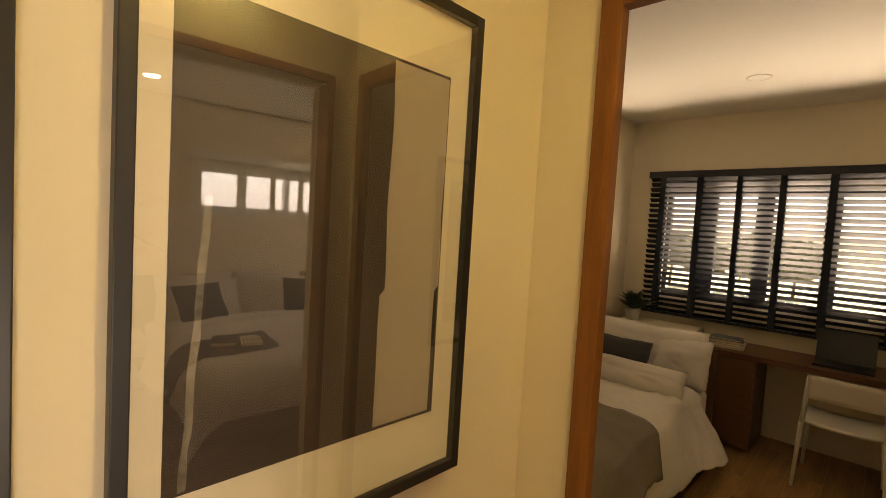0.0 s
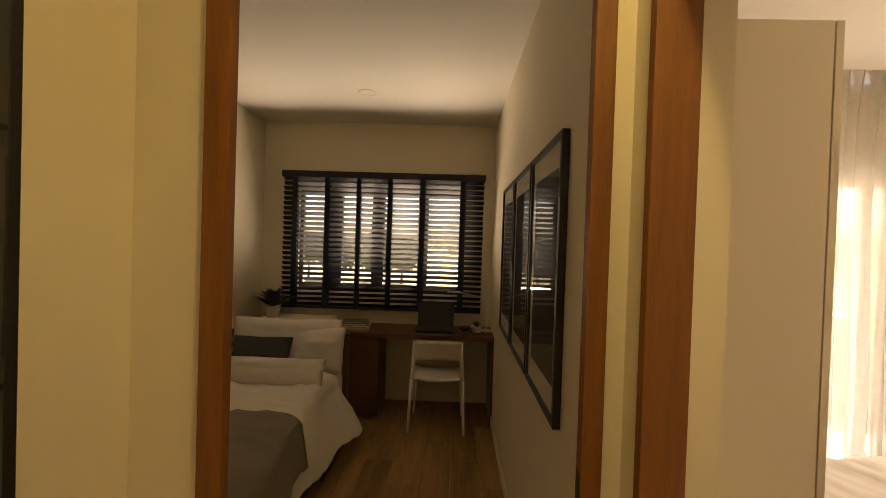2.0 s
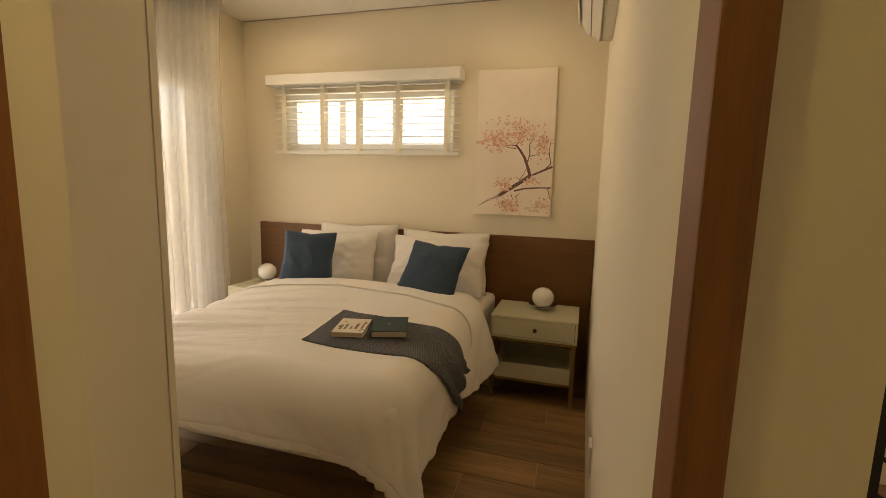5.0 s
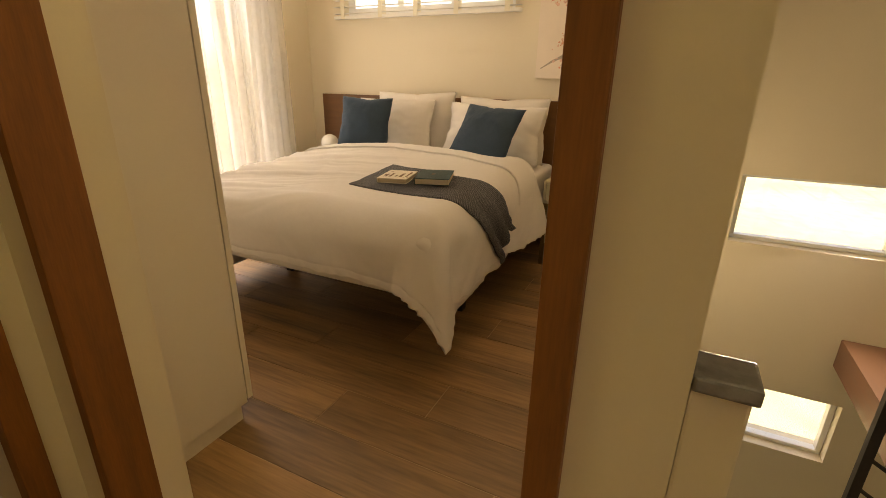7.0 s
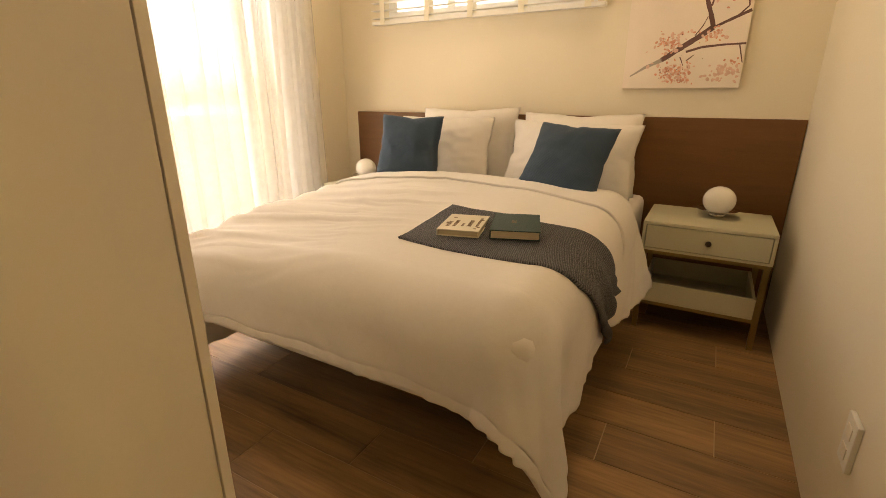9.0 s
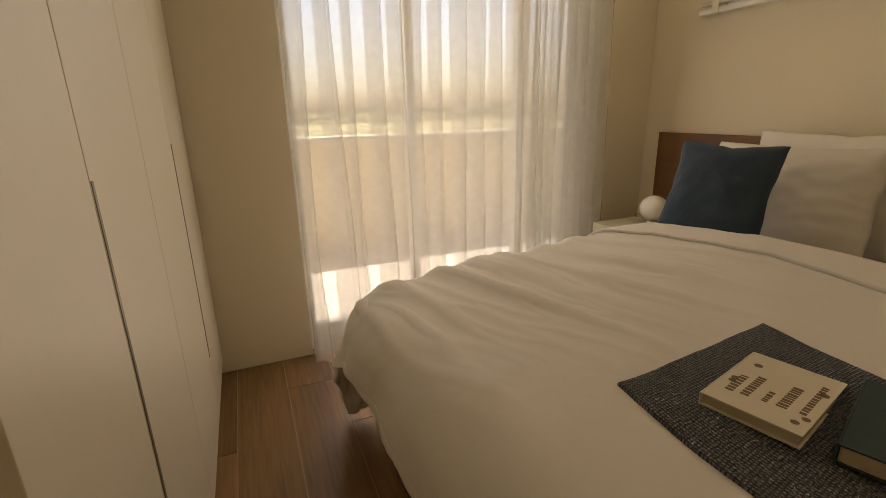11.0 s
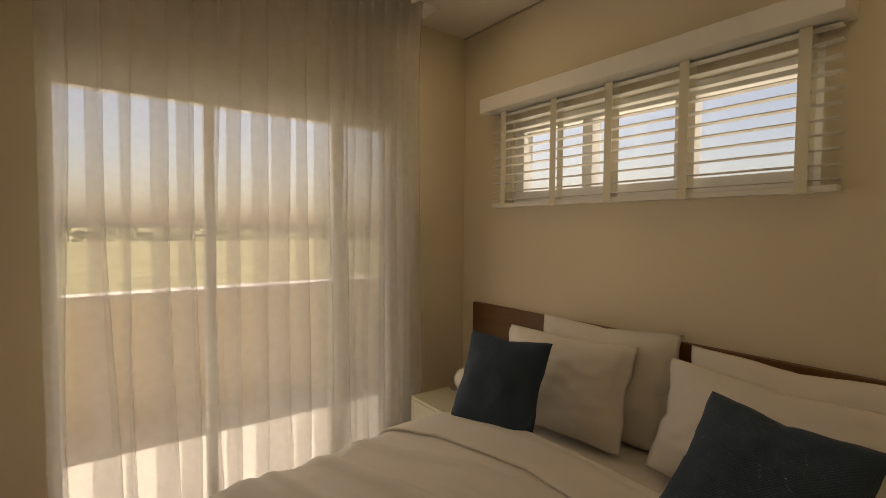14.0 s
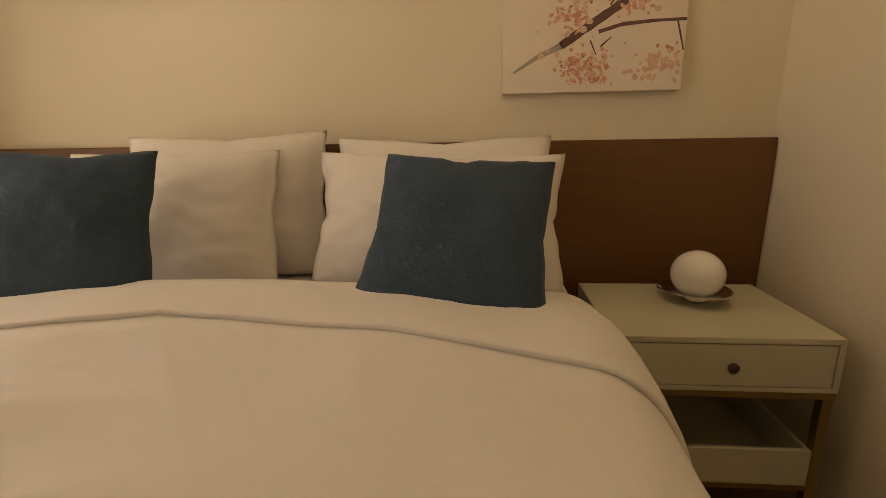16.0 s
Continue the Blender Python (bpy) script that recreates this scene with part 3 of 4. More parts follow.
def pillow_mesh(w, h, t, ears=0.07, n=22, seed=0, flange=1.0):
    """A plump cushion standing on its lower edge: width along y, height along z, thickness along x.
    flange: where along its width the filling ends and the flat cloth begins."""
    bm = bmesh.new()
    for s in (1, -1):
        def place(u, v):
            a, b = 2 * u - 1, 2 * v - 1
            af = min(1.0, abs(a) / flange)
            k = max(0.0, (1 - af ** 2.6) * (1 - abs(b) ** 2.6)) ** 0.55
            ear = ears * (0.45 + 0.55 * v)
            pin = 1 - ear * (1 - abs(a * b) ** 0.8)
            wob = noise.noise(Vector((a * 2.1 + seed, b * 2.1, s * 1.3 + seed))) * 0.10 + noise.noise(Vector((a * 5 + seed, b * 5, 2))) * 0.05
            edge = noise.noise(Vector((a * 3, b * 3, seed + 5))) * 0.02
            rim = (1 - abs(a) ** 24) * (1 - abs(b) ** 24)
            pucker = 0.008 * noise.noise(Vector((a * 2.5 + seed, b * 6, 4))) * abs(a) ** 4 + 0.005 * noise.noise(Vector((a * 9, b * 2.5 + seed, 7))) * abs(b) ** 3
            bow = 0.012 * noise.noise(Vector((seed, b * 3.1, 1))) * (af >= 1.0)
            return (s * (t / 2 * k * (1 + wob * 2) + 0.0018 * rim) + pucker * rim + bow, a * w / 2 * (pin + edge), h / 2 + b * h / 2 * (1 - ear * (1 - abs(a * b) ** 0.8) + edge))
        sheet(n, n, place, bm)
    bmesh.ops.remove_doubles(bm, verts=bm.verts, dist=0.0008)
    return bm


def lean(at, yaw, back, roll=0.0):
    return pose(*at, 0, 0, yaw) @ pose(0, 0, 0, 0, back, 0) @ pose(0, 0, 0, roll, 0, 0)


def bed():
    root = thing("bed", (-0.05, BED_Y, 0), "dark timber double bed on tapered legs against the headboard", "bed")
    L = 1.9
    for s in (1, -1):
        part("side_rail", box(-L + 0.5, 0, s * 0.60 - 0.014, s * 0.60 + 0.014, 0.26, 0.33, 0.004), M_DARKW, root)
        for x in (-L + 0.62, -0.1):
            bm = box(x - 0.035, x + 0.035, s * 0.56 - 0.035, s * 0.56 + 0.035, 0, 0.28, 0.004)
            for v in bm.verts:
                if v.co.z < 0.1:
                    v.co.x = x + (v.co.x - x) * 0.7
                    v.co.y = s * 0.56 + (v.co.y - s * 0.56) * 0.7
            part("leg", bm, M_DARKW, root)
    part("foot_rail", box(-L + 0.48, -L + 0.50, -0.585, 0.585, 0.28, 0.33, 0.004), M_DARKW, root)
    part("slat_base", box(-L + 0.30, 0, -0.66, 0.66, 0.296, 0.318), M_DARKW, root)


bed()
mat_top = part("mattress", box(-1.93, -0.06, BED_Y - 0.69, BED_Y + 0.69, 0.32, 0.575, 0.05, seg=4), M_PILLOW, smooth=True)
tagged(mat_top, "white sheeted mattress on the bed base", "mattress")


def duvet():
    x_head = -0.62

    def place(u, v):
        sx = x_head + (FOOT - 0.33 - x_head) * u
        sy = -NEAR - 0.34 + (NEAR + HALF + 0.68) * v
        low = 1 / (1 + math.exp(-(-sx - 1.05) / 0.06))
        if sy < -NEAR:
            sy += 0.13 * (1 - 0.35 * low) * (sy + NEAR) / 0.34
        if sy > HALF:
            sy += 0.28 * low * (sy - HALF) / 0.34
        edge = min(1 - u, v / 1.3, (1 - v) / 1.3)
        hem = max(0.0, 1 - edge / 0.022)
        # the seam runs just inside the hem and draws the cloth into small gathers
        seam = -0.003 * math.exp(-((edge - 0.022) / 0.006) ** 2)
        p = lifted(sx, sy, seam + 0.005 * hem * noise.noise(Vector(((sx - sy) * 26, 0, 4))))
        p.y -= 0.22 * (1 - low) * max(0, -0.74 - sy)
        return p
    ob = part("duvet", sheet(230, 280, place), M_COTTON, None, smooth=True)
    thicken(ob, 0.022, 1.0)
    tagged(ob, "white cotton duvet draped over the bed, lightly creased", "duvet")

    def lower_hem(u, v):
        sx = -0.74 - 1.02 * u
        sy = -NEAR - 0.36 - (0.135 + 0.012 * noise.noise(Vector((sx * 9, 1, 1)))) * v
        p = lifted(sx, sy, -0.016 + 0.006 * noise.noise(Vector((sx * 16, v, 3))))
        return p
    thicken(part("lower_hem", sheet(110, 8, lower_hem), M_COTTON, ob, "scalloped lower edge of the duvet cover", smooth=True), 0.003, 0.0)

    def cuff(u, v):
        a = u * 1.0
        sy = -NEAR - 0.33 + (NEAR + HALF + 0.62) * v
        deep = 0.225 + 0.085 * min(1.6, abs(sy) / 0.62) ** 2
        sx = -0.63 - deep * min(1.0, a * 1.12)
        h = 0.016 + 0.018 * min(1, a / 0.25)
        if a > 0.88:
            k = (a - 0.88) / 0.12
            h -= 0.033 * k * k
            sx += 0.020 * k * k
        sx += 0.008 * math.sin(6 * sy + 0.5) + 0.004 * math.sin(17 * sy)
        return lifted(sx, sy, h)
    part("turned_down_cuff", sheet(22, 90, cuff), M_COTTON, ob, "folded-back top of the duvet", smooth=True)


duvet()


def between(x, pairs):
    """Linear interpolation through (place, value) pairs."""
    for (a, p), (b, q) in zip(pairs, pairs[1:]):
        if x <= b:
            return p + (q - p) * max(0.0, (x - a) / (b - a))
    return pairs[-1][1]


def throw():
    def place(u, v):
        s = 0.115 + 0.015 * u + (0.795 + 0.11 * u * u - 0.02 * u) * v
        top_edge = between(s, ((0.11, -1.235), (0.25, -1.24), (0.45, -1.25), (0.58, -1.245), (0.75, -1.19), (0.91, -1.06)))
        low_edge = between(s, ((0.13, -1.635), (0.3, -1.64), (0.57, -1.625), (0.70, -1.58), (0.85, -1.42), (1.02, -1.25)))
        sx = top_edge + (low_edge - top_edge) * u + 0.006 * math.sin(9 * v + 2) * (1 - v)
        hang = max(0.0, (s - 0.60) / 0.35)
        h = 0.016 + 0.005 * noise.noise(Vector((u * 3, v * 5, 2))) + hang * (0.012 + 0.014 * math.sin(u * 13 + 2.5 * v) * min(1, 4 * u * (1.2 - u)))
        return lifted(sx, -s, h)
    ob = part("throw_blanket", sheet(60, 110, place, uv=(0.47, 0.98)), M_KNIT, smooth=True)
    thicken(ob, 0.012, 1.0)
    tagged(ob, "dark grey knitted throw laid across the bed", "blanket")


throw()

for at, w, h, t, yaw, back, roll, seed, ears, flange in (
        ((-0.20, 1.755, 0.575), 0.64, 0.455, 0.17, 3, 12, -1, 1, 0.10, 0.93), ((-0.38, 1.84, 0.60), 0.60, 0.40, 0.17, 8, 22, 0, 2, 0.09, 0.92),
        ((-0.20, 1.083, 0.575), 0.65, 0.435, 0.16, 0, 12, 0, 3, 0.11, 0.97), ((-0.36, 1.10, 0.60), 0.70, 0.385, 0.17, -3, 22, 1, 4, 0.12, 0.96)):
    ob = part("pillow", pillow_mesh(w, h, t, ears, 44, seed, flange), M_PILLOW, smooth=True)
    ob.matrix_basis = lean(at, yaw, back, roll)
    tagged(ob, "white plump pillow propped against the headboard", "pillow", "pillows on the bed")
for at, yaw, back, roll, seed, cw in (((-0.68, 1.88, 0.635), 20, 27, 2, 7, 0.35), ((-0.735, 1.04, 0.655), -4, 40, 4, 9, 0.385)):
    ob = part("cushion", pillow_mesh(cw, 0.395, 0.13, 0.11, 26, seed), M_NAVY, smooth=True)
    ob.matrix_basis = lean(at, yaw, back, roll)
    tagged(ob, "square navy blue knitted cushion leaning on the pillows", "cushion", "navy cushions")

tagged(part("headboard", box(-0.03, -0.001, 0.064, 2.722, 0.0, 0.982, 0.003), M_HEADB), "wide dark walnut veneer headboard panel on the wall", "headboard")


# ---- nightstands and lamps ----
def nightstand():
    root = thing("nightstand", (-0.12, 0.395, 0), "cream lacquered nightstand with one drawer on a bronze frame", "nightstand", "pair of nightstands")
    d, w = 0.40, 0.262
    part("top", box(-d, 0, -w, w, 0.525, 0.54, 0.002), M_CREAM, root)
    part("bottom_panel", box(-d, 0, -w, w, 0.402, 0.414, 0.002), M_CREAM, root)
    part("side_panel", box(-d, 0, -w, -w + 0.014, 0.414, 0.525, 0.001), M_CREAM, root)
    part("side_panel", box(-d, 0, w - 0.014, w, 0.414, 0.525, 0.001), M_CREAM, root)
    part("back_panel", box(-0.012, 0, -w + 0.014, w - 0.014, 0.414, 0.525), M_CREAM, root)
    front = part("drawer_front", box(-d + 0.001, -d + 0.018, -w + 0.017, w - 0.017, 0.417, 0.522, 0.001), M_CREAM, root)
    bm = lathe([(0.004, 0), (0.006, 0.006), (0.012, 0.011), (0.013, 0.018), (0.009, 0.023), (0.002, 0.024)], 16)
    bmesh.ops.transform(bm, matrix=pose(-d, -0.012, 0.47, 0, -90, 0), verts=bm.verts)
    part("knob", bm, M_KNOB, front, "dark bronze knob", smooth=True)
    # solid dark block, so the gaps round the front read as shaded
    part("dark_drawer_fill", box(-d + 0.018, -0.02, -w + 0.015, w - 0.015, 0.415, 0.524), M_KNOB, root)
    for x in (-d + 0.013, -0.013):
        for y in (-w + 0.018, w - 0.018):
            part("leg", box(x - 0.012, x + 0.012, y - 0.012, y + 0.012, 0, 0.388, 0.001), M_BRASS, root)
    bm = box(-d, 0, -w + 0.004, w - 0.004, 0.386, 0.402, 0.001)
    part("top_frame", bm, M_BRASS, root)
    bm = box(-d + 0.002, -0.002, -w + 0.031, -w + 0.044, 0.13, 0.145)
    box(-d + 0.002, -0.002, w - 0.044, w - 0.031, 0.13, 0.145, bm=bm)
    box(-d + 0.002, -d + 0.016, -w + 0.03, w - 0.03, 0.13, 0.146, bm=bm)
    part("low_frame", bm, M_BRASS, root)
    tray = part("tray", box(-d, -0.004, -w + 0.032, w - 0.032, 0.147, 0.157, 0.001), M_CREAM, root, "open cream shelf tray")
    part("tray_front", box(-d, -d + 0.012, -w + 0.032, w - 0.032, 0.157, 0.245, 0.001), M_CREAM, tray)
    part("tray_back", box(-0.016, -0.004, -w + 0.032, w - 0.032, 0.157, 0.245, 0.001), M_CREAM, tray)
    part("tray_side", box(-d + 0.012, -0.016, -w + 0.032, -w + 0.044, 0.157, 0.245, 0.001), M_CREAM, tray)
    part("tray_side", box(-d + 0.012, -0.016, w - 0.044, w - 0.032, 0.157, 0.245, 0.001), M_CREAM, tray)
    return root


ns = nightstand()
copy_thing(ns, pose(-0.12, 2.375, 0))


def table_lamp():
    root = thing("table_lamp", (-0.27, 0.365, 0.541), "small unlit opal globe lamp on a chrome dish", "table lamp", "globe lamps")
    part("base", lathe([(0.034, 0), (0.036, 0.002), (0.036, 0.018), (0.014, 0.022), (0.014, 0.026)], 24), M_CHROME, root, smooth=True)
    part("dish", lathe([(0.01, 0.020), (0.05, 0.022), (0.088, 0.033), (0.091, 0.035), (0.088, 0.036), (0.05, 0.026), (0.01, 0.024)], 40), M_CHROME, root, smooth=True)
    bm = bmesh.new()
    bmesh.ops.create_uvsphere(bm, u_segments=32, v_segments=20, radius=0.07, matrix=Matrix.Translation((0, 0, 0.077)) @ Matrix.Diagonal((1, 1, 0.94, 1)))
    part("globe", bm, M_OPAL, root, "white opal glass globe", smooth=True)
    bm = bmesh.new()
    pts = [(0.06 + 0.02 * k, 0.03 + 0.035 * math.sin(k * 0.7), 0.003) for k in range(8)]
    for a, b in zip(pts, pts[1:]):
        cyl(a, b, 0.0022, bm=bm, seg=6)
    part("cord", bm, M_SCREEN, root)
    return root


lamp = table_lamp()
copy_thing(lamp, pose(-0.27, 2.48, 0.541, 0, 0, 40))


# ---- books on the throw ----
def book(at, rz, w, d, h, cover, label, category="book"):
    root = thing("book", at, label, category, "books on the bed", rz)
    part("page_block", box(-w / 2 + 0.003, w / 2 - 0.003, -d / 2 + 0.003, d / 2 - 0.001, 0.003, h - 0.003, 0.0008), M_PAGES, root, "cut page edges")
    part("back_cover", box(-w / 2, w / 2, -d / 2, d / 2, 0, 0.003, 0.0006), cover, root)
    part("front_cover", box(-w / 2, w / 2, -d / 2, d / 2, h - 0.003, h, 0.0006), cover, root)
    part("spine", box(-w / 2, w / 2, d / 2 + 0.0002, d / 2 + 0.003, 0, h, 0.0008), cover, root)
    return root


white_book = book((-1.440, 1.125, drape(-1.440, -0.275).z + 0.024), 14, 0.205, 0.135, 0.022, M_BOOK_W, "small ivory covered book with brown lettering on the throw")
bm = bmesh.new()
rng = random.Random(5)
for k, (y, n, hh) in enumerate(((0.045, 7, 0.012), (0.024, 9, 0.012), (-0.002, 5, 0.008), (-0.024, 10, 0.014), (-0.05, 12, 0.009))):
    x = -0.062 + 0.004 * k
    for i in range(n):
        ww = rng.uniform(0.005, 0.010)
        box(x, x + ww * 0.7, y - hh / 2, y + hh / 2, 0.0221, 0.0226, bm=bm)
        x += ww + 0.001
for i in range(6):
    cx, cy = rng.uniform(-0.085, 0.085), rng.choice((-0.055, 0.055, 0.05)) + rng.uniform(-0.006, 0.006)
    bmesh.ops.create_circle(bm, cap_ends=True, segments=10, radius=rng.uniform(0.005, 0.008), matrix=Matrix.Translation((cx, cy, 0.0226)))
tagged(part("cover_print", bm, M_INK, white_book, "brown ornamental cover lettering"), kind="stuff")
green_book = book((-1.372, 0.965, drape(-1.372, -0.435).z + 0.025), 19, 0.225, 0.155, 0.03, M_BOOK_G, "dark green cloth bound book on the throw")
bm = bmesh.new()
for dx in (-0.012, 0.0, 0.012):
    box(dx - 0.003, dx + 0.003, 0.0, 0.016, 0.0301, 0.0304, bm=bm)
part("cover_stamp", bm, M_INK, green_book, "small faint title stamp")


# ---- painting of blossom ----
def painting():
    root = thing("painting", (-0.03, 0.635, 1.126), "canvas painting of a pink blossom branch on cream", "painting")
    w, h = 0.268, 0.985
    part("canvas", box(0.0, 0.028, -w, w, 0, h, 0.003), M_CANVAS, root)

    def stroke(pts, r0, r1, mat, nm, lab=""):
        bm = bmesh.new()
        n = 26
        def at(t):
            k = t * (len(pts) - 1)
            i = min(int(k), len(pts) - 2)
            f = k - i
            f = f * f * (3 - 2 * f) * 0.4 + f * 0.6
            a, b = Vector(pts[i]), Vector(pts[i + 1])
            return a.lerp(b, f)
        def place(u, v):
            p, q = at(u), at(min(1, u + 0.02))
            d = (q - p) if (q - p).length > 1e-6 else p - at(u - 0.02)
            nn = Vector((-d.y, d.x)).normalized()
            r = (r0 + (r1 - r0) * u) * (1 + 0.25 * noise.noise(Vector((u * 9, r0 * 90, 1))))
            c = p + nn * r * (2 * v - 1)
            return (-0.0006, c.x, c.y)
        part(nm, sheet(n, 1, place, bm), mat, root, lab)
    # the picture's right is towards -y
    stroke([(0.235, 0.060), (0.166, 0.102), (0.09, 0.136)], 0.003, 0.010, M_ART_PALE, "branch", "faded tapering taupe branch")
    stroke([(0.094, 0.134), (0.023, 0.181), (-0.06, 0.234), (-0.119, 0.276)], 0.012, 0.013, M_TWIG, "branch", "thick dark umber branch")
    stroke([(-0.119, 0.274), (-0.204, 0.313), (-0.266, 0.34)], 0.006, 0.007, M_BRANCH, "branch", "thin umber branch")
    stroke([(-0.119, 0.276), (-0.098, 0.34), (-0.075, 0.40), (-0.045, 0.445), (-0.013, 0.485)], 0.011, 0.006, M_TWIG, "branch", "upright dark umber limb")
    stroke([(0.266, 0.498), (0.185, 0.513)], 0.010, 0.007, M_PETAL2, "branch", "faded far branch")
    stroke([(-0.015, 0.46), (0.03, 0.464), (0.068, 0.476)], 0.003, 0.0015, M_TWIG, "twig")
    stroke([(-0.01, 0.48), (0.03, 0.482), (0.068, 0.476)], 0.003, 0.0015, M_TWIG, "twig")
    stroke([(-0.015, 0.483), (-0.034, 0.51), (-0.053, 0.54)], 0.003, 0.0015, M_TWIG, "twig")
    stroke([(-0.098, 0.37), (-0.11, 0.423), (-0.106, 0.49), (-0.136, 0.532)], 0.0045, 0.002, M_TWIG, "twig")
    stroke([(-0.11, 0.408), (-0.174, 0.423)], 0.003, 0.0015, M_TWIG, "twig")
    stroke([(-0.208, 0.313), (-0.253, 0.359), (-0.238, 0.438), (-0.245, 0.506)], 0.004, 0.0015, M_TWIG, "twig")
    stroke([(-0.045, 0.242), (-0.075, 0.287), (-0.09, 0.325)], 0.003, 0.0015, M_TWIG, "twig")
    stroke([(-0.015, 0.17), (-0.083, 0.189), (-0.173, 0.196), (-0.266, 0.198)], 0.006, 0.004, M_TWIG, "twig")
    stroke([(-0.241, 0.193), (-0.264, 0.113)], 0.003, 0.002, M_TWIG, "twig")
    stroke([(0.008, 0.147), (-0.011, 0.106)], 0.0025, 0.0015, M_TWIG, "twig")
    stroke([(-0.022, 0.128), (-0.053, 0.155)], 0.003, 0.0015, M_TWIG, "twig")
    rng = random.Random(11)
    for nm, mat, lift, size, clusters in (("pale_blossom", M_PETAL2, 0.0008, 0.011, ((0.12, 0.52, 0.10, 0.07, 90), (-0.05, 0.57, 0.10, 0.08, 90), (-0.20, 0.49, 0.06, 0.08, 50), (0.06, 0.21, 0.07, 0.05, 34), (0.02, 0.07, 0.09, 0.05, 60), (-0.11, 0.24, 0.06, 0.03, 20), (-0.2, 0.07, 0.07, 0.04, 50), (0.0, 0.64, 0.16, 0.05, 26))),
                                          ("blossom", M_PETAL, 0.0012, 0.0075, ((0.12, 0.51, 0.09, 0.06, 80), (-0.05, 0.55, 0.09, 0.07, 70), (-0.20, 0.48, 0.05, 0.08, 46), (0.06, 0.21, 0.06, 0.05, 34), (0.02, 0.06, 0.08, 0.05, 74), (-0.11, 0.24, 0.06, 0.03, 22), (-0.23, 0.12, 0.03, 0.02, 8))),
                                          ("stamen", M_TWIG, 0.0016, 0.003, ((0.11, 0.51, 0.08, 0.06, 22), (-0.05, 0.55, 0.09, 0.07, 20), (-0.19, 0.48, 0.06, 0.08, 16), (0.06, 0.21, 0.07, 0.05, 14), (0.02, 0.08, 0.08, 0.06, 22)))):
        bm = bmesh.new()
        for cy, cz, sy, sz, n in clusters:
            for k in range(n):
                y, z = rng.gauss(cy, sy * 0.55), rng.gauss(cz, sz * 0.55)
                if abs(y) > 0.258 or not 0.02 < z < 0.95:
                    continue
                m = Matrix(((0, 0, -1, -lift - 0.0003 * rng.random()), (1, 0, 0, y), (0, 1, 0, z), (0, 0, 0, 1))) @ pose(0, 0, 0, 0, 0, rng.uniform(0, 180)) @ Matrix.Diagonal((1, rng.uniform(0.45, 0.9), 1, 1))
                bmesh.ops.create_circle(bm, cap_ends=True, segments=7, radius=size * rng.uniform(0.45, 1.1), matrix=m)
        tagged(part(nm, bm, mat, root, "dabs of blossom paint"), kind="stuff")


painting()


# ---- air conditioner ----
def air_conditioner():
    root = thing("air_conditioner", (-1.28, 0.06, 2.135), "white wall-mounted split air conditioner", "air conditioner")
    bm = bmesh.new()
    prof = [(0.0, 0.0), (0.05, -0.0), (0.135, 0.045), (0.165, 0.10), (0.175, 0.18), (0.17, 0.27), (0.15, 0.295), (0.0, 0.30)]
    L = 0.82
    a = [bm.verts.new((0, y, z)) for y, z in prof]
    b = [bm.verts.new((L, y, z)) for y, z in prof]
    bm.faces.new(a)
    bm.faces.new(list(reversed(b)))
    for i in range(len(prof)):
        j = (i + 1) % len(prof)
        bm.faces.new((a[i], b[i], b[j], a[j]))
    bmesh.ops.bevel(bm, geom=[e for e in bm.edges], offset=0.004, segments=2, affect="EDGES")
    part("body", bm, M_ACBODY, root)
    bm = box(0.03, L - 0.03, -0.045, 0.045, -0.003, 0.003, 0.002)
    bmesh.ops.transform(bm, matrix=pose(0, 0.10, 0.018, 38, 0, 0), verts=bm.verts)
    part("louvre", bm, M_ACBODY, root)
    part("outlet", box(0.03, L - 0.03, 0.07, 0.115, 0.022, 0.03), M_SCREEN, root, "dark air outlet slot")
    bm = box(-0.004, L + 0.004, 0.171, 0.182, 0.09, 0.285, 0.004)
    part("front_panel", bm, M_ACBODY, root)
    bm = bmesh.new()
    n = 14
    for k in range(n):
        t0, t1 = radians(60 + 240 * k / n), radians(60 + 240 * (k + 1) / n)
        cyl((-0.001, 0.05 + 0.025 * math.cos(t0), 0.10 + 0.025 * math.sin(t0)), (-0.001, 0.05 + 0.025 * math.cos(t1), 0.10 + 0.025 * math.sin(t1)), 0.0012, bm=bm, seg=5)
    part("knockout", bm, M_ART_PALE, root, "round pipe knockout outline")


air_conditioner()


# ---- ceiling lights ----
def downlight(at, lit, label, tone=(1.0, 0.76, 0.44)):
    root = thing("downlight", at, label, "ceiling light", "recessed downlights")
    part("trim_ring", lathe([(0.058, -0.001), (0.060, -0.006), (0.072, -0.004), (0.074, 0.0)], 36, caps=False), M_WHITE, root, smooth=True)
    part("lens", lathe([(0.002, -0.0045), (0.058, -0.0045), (0.059, -0.001), (0.002, -0.001)], 32), M_LED if lit else M_OFFLED, root)
    if lit:
        lamp = new("downlight_beam", bpy.data.lights.new("downlight_beam", "AREA"))
        lamp.data.shape, lamp.data.size, lamp.data.energy, lamp.data.color, lamp.data.spread = "DISK", 0.11, lit, tone, radians(165)
        lamp.matrix_world = look((at[0], at[1], at[2] - 0.012), (at[0], at[1], 0))
    return root


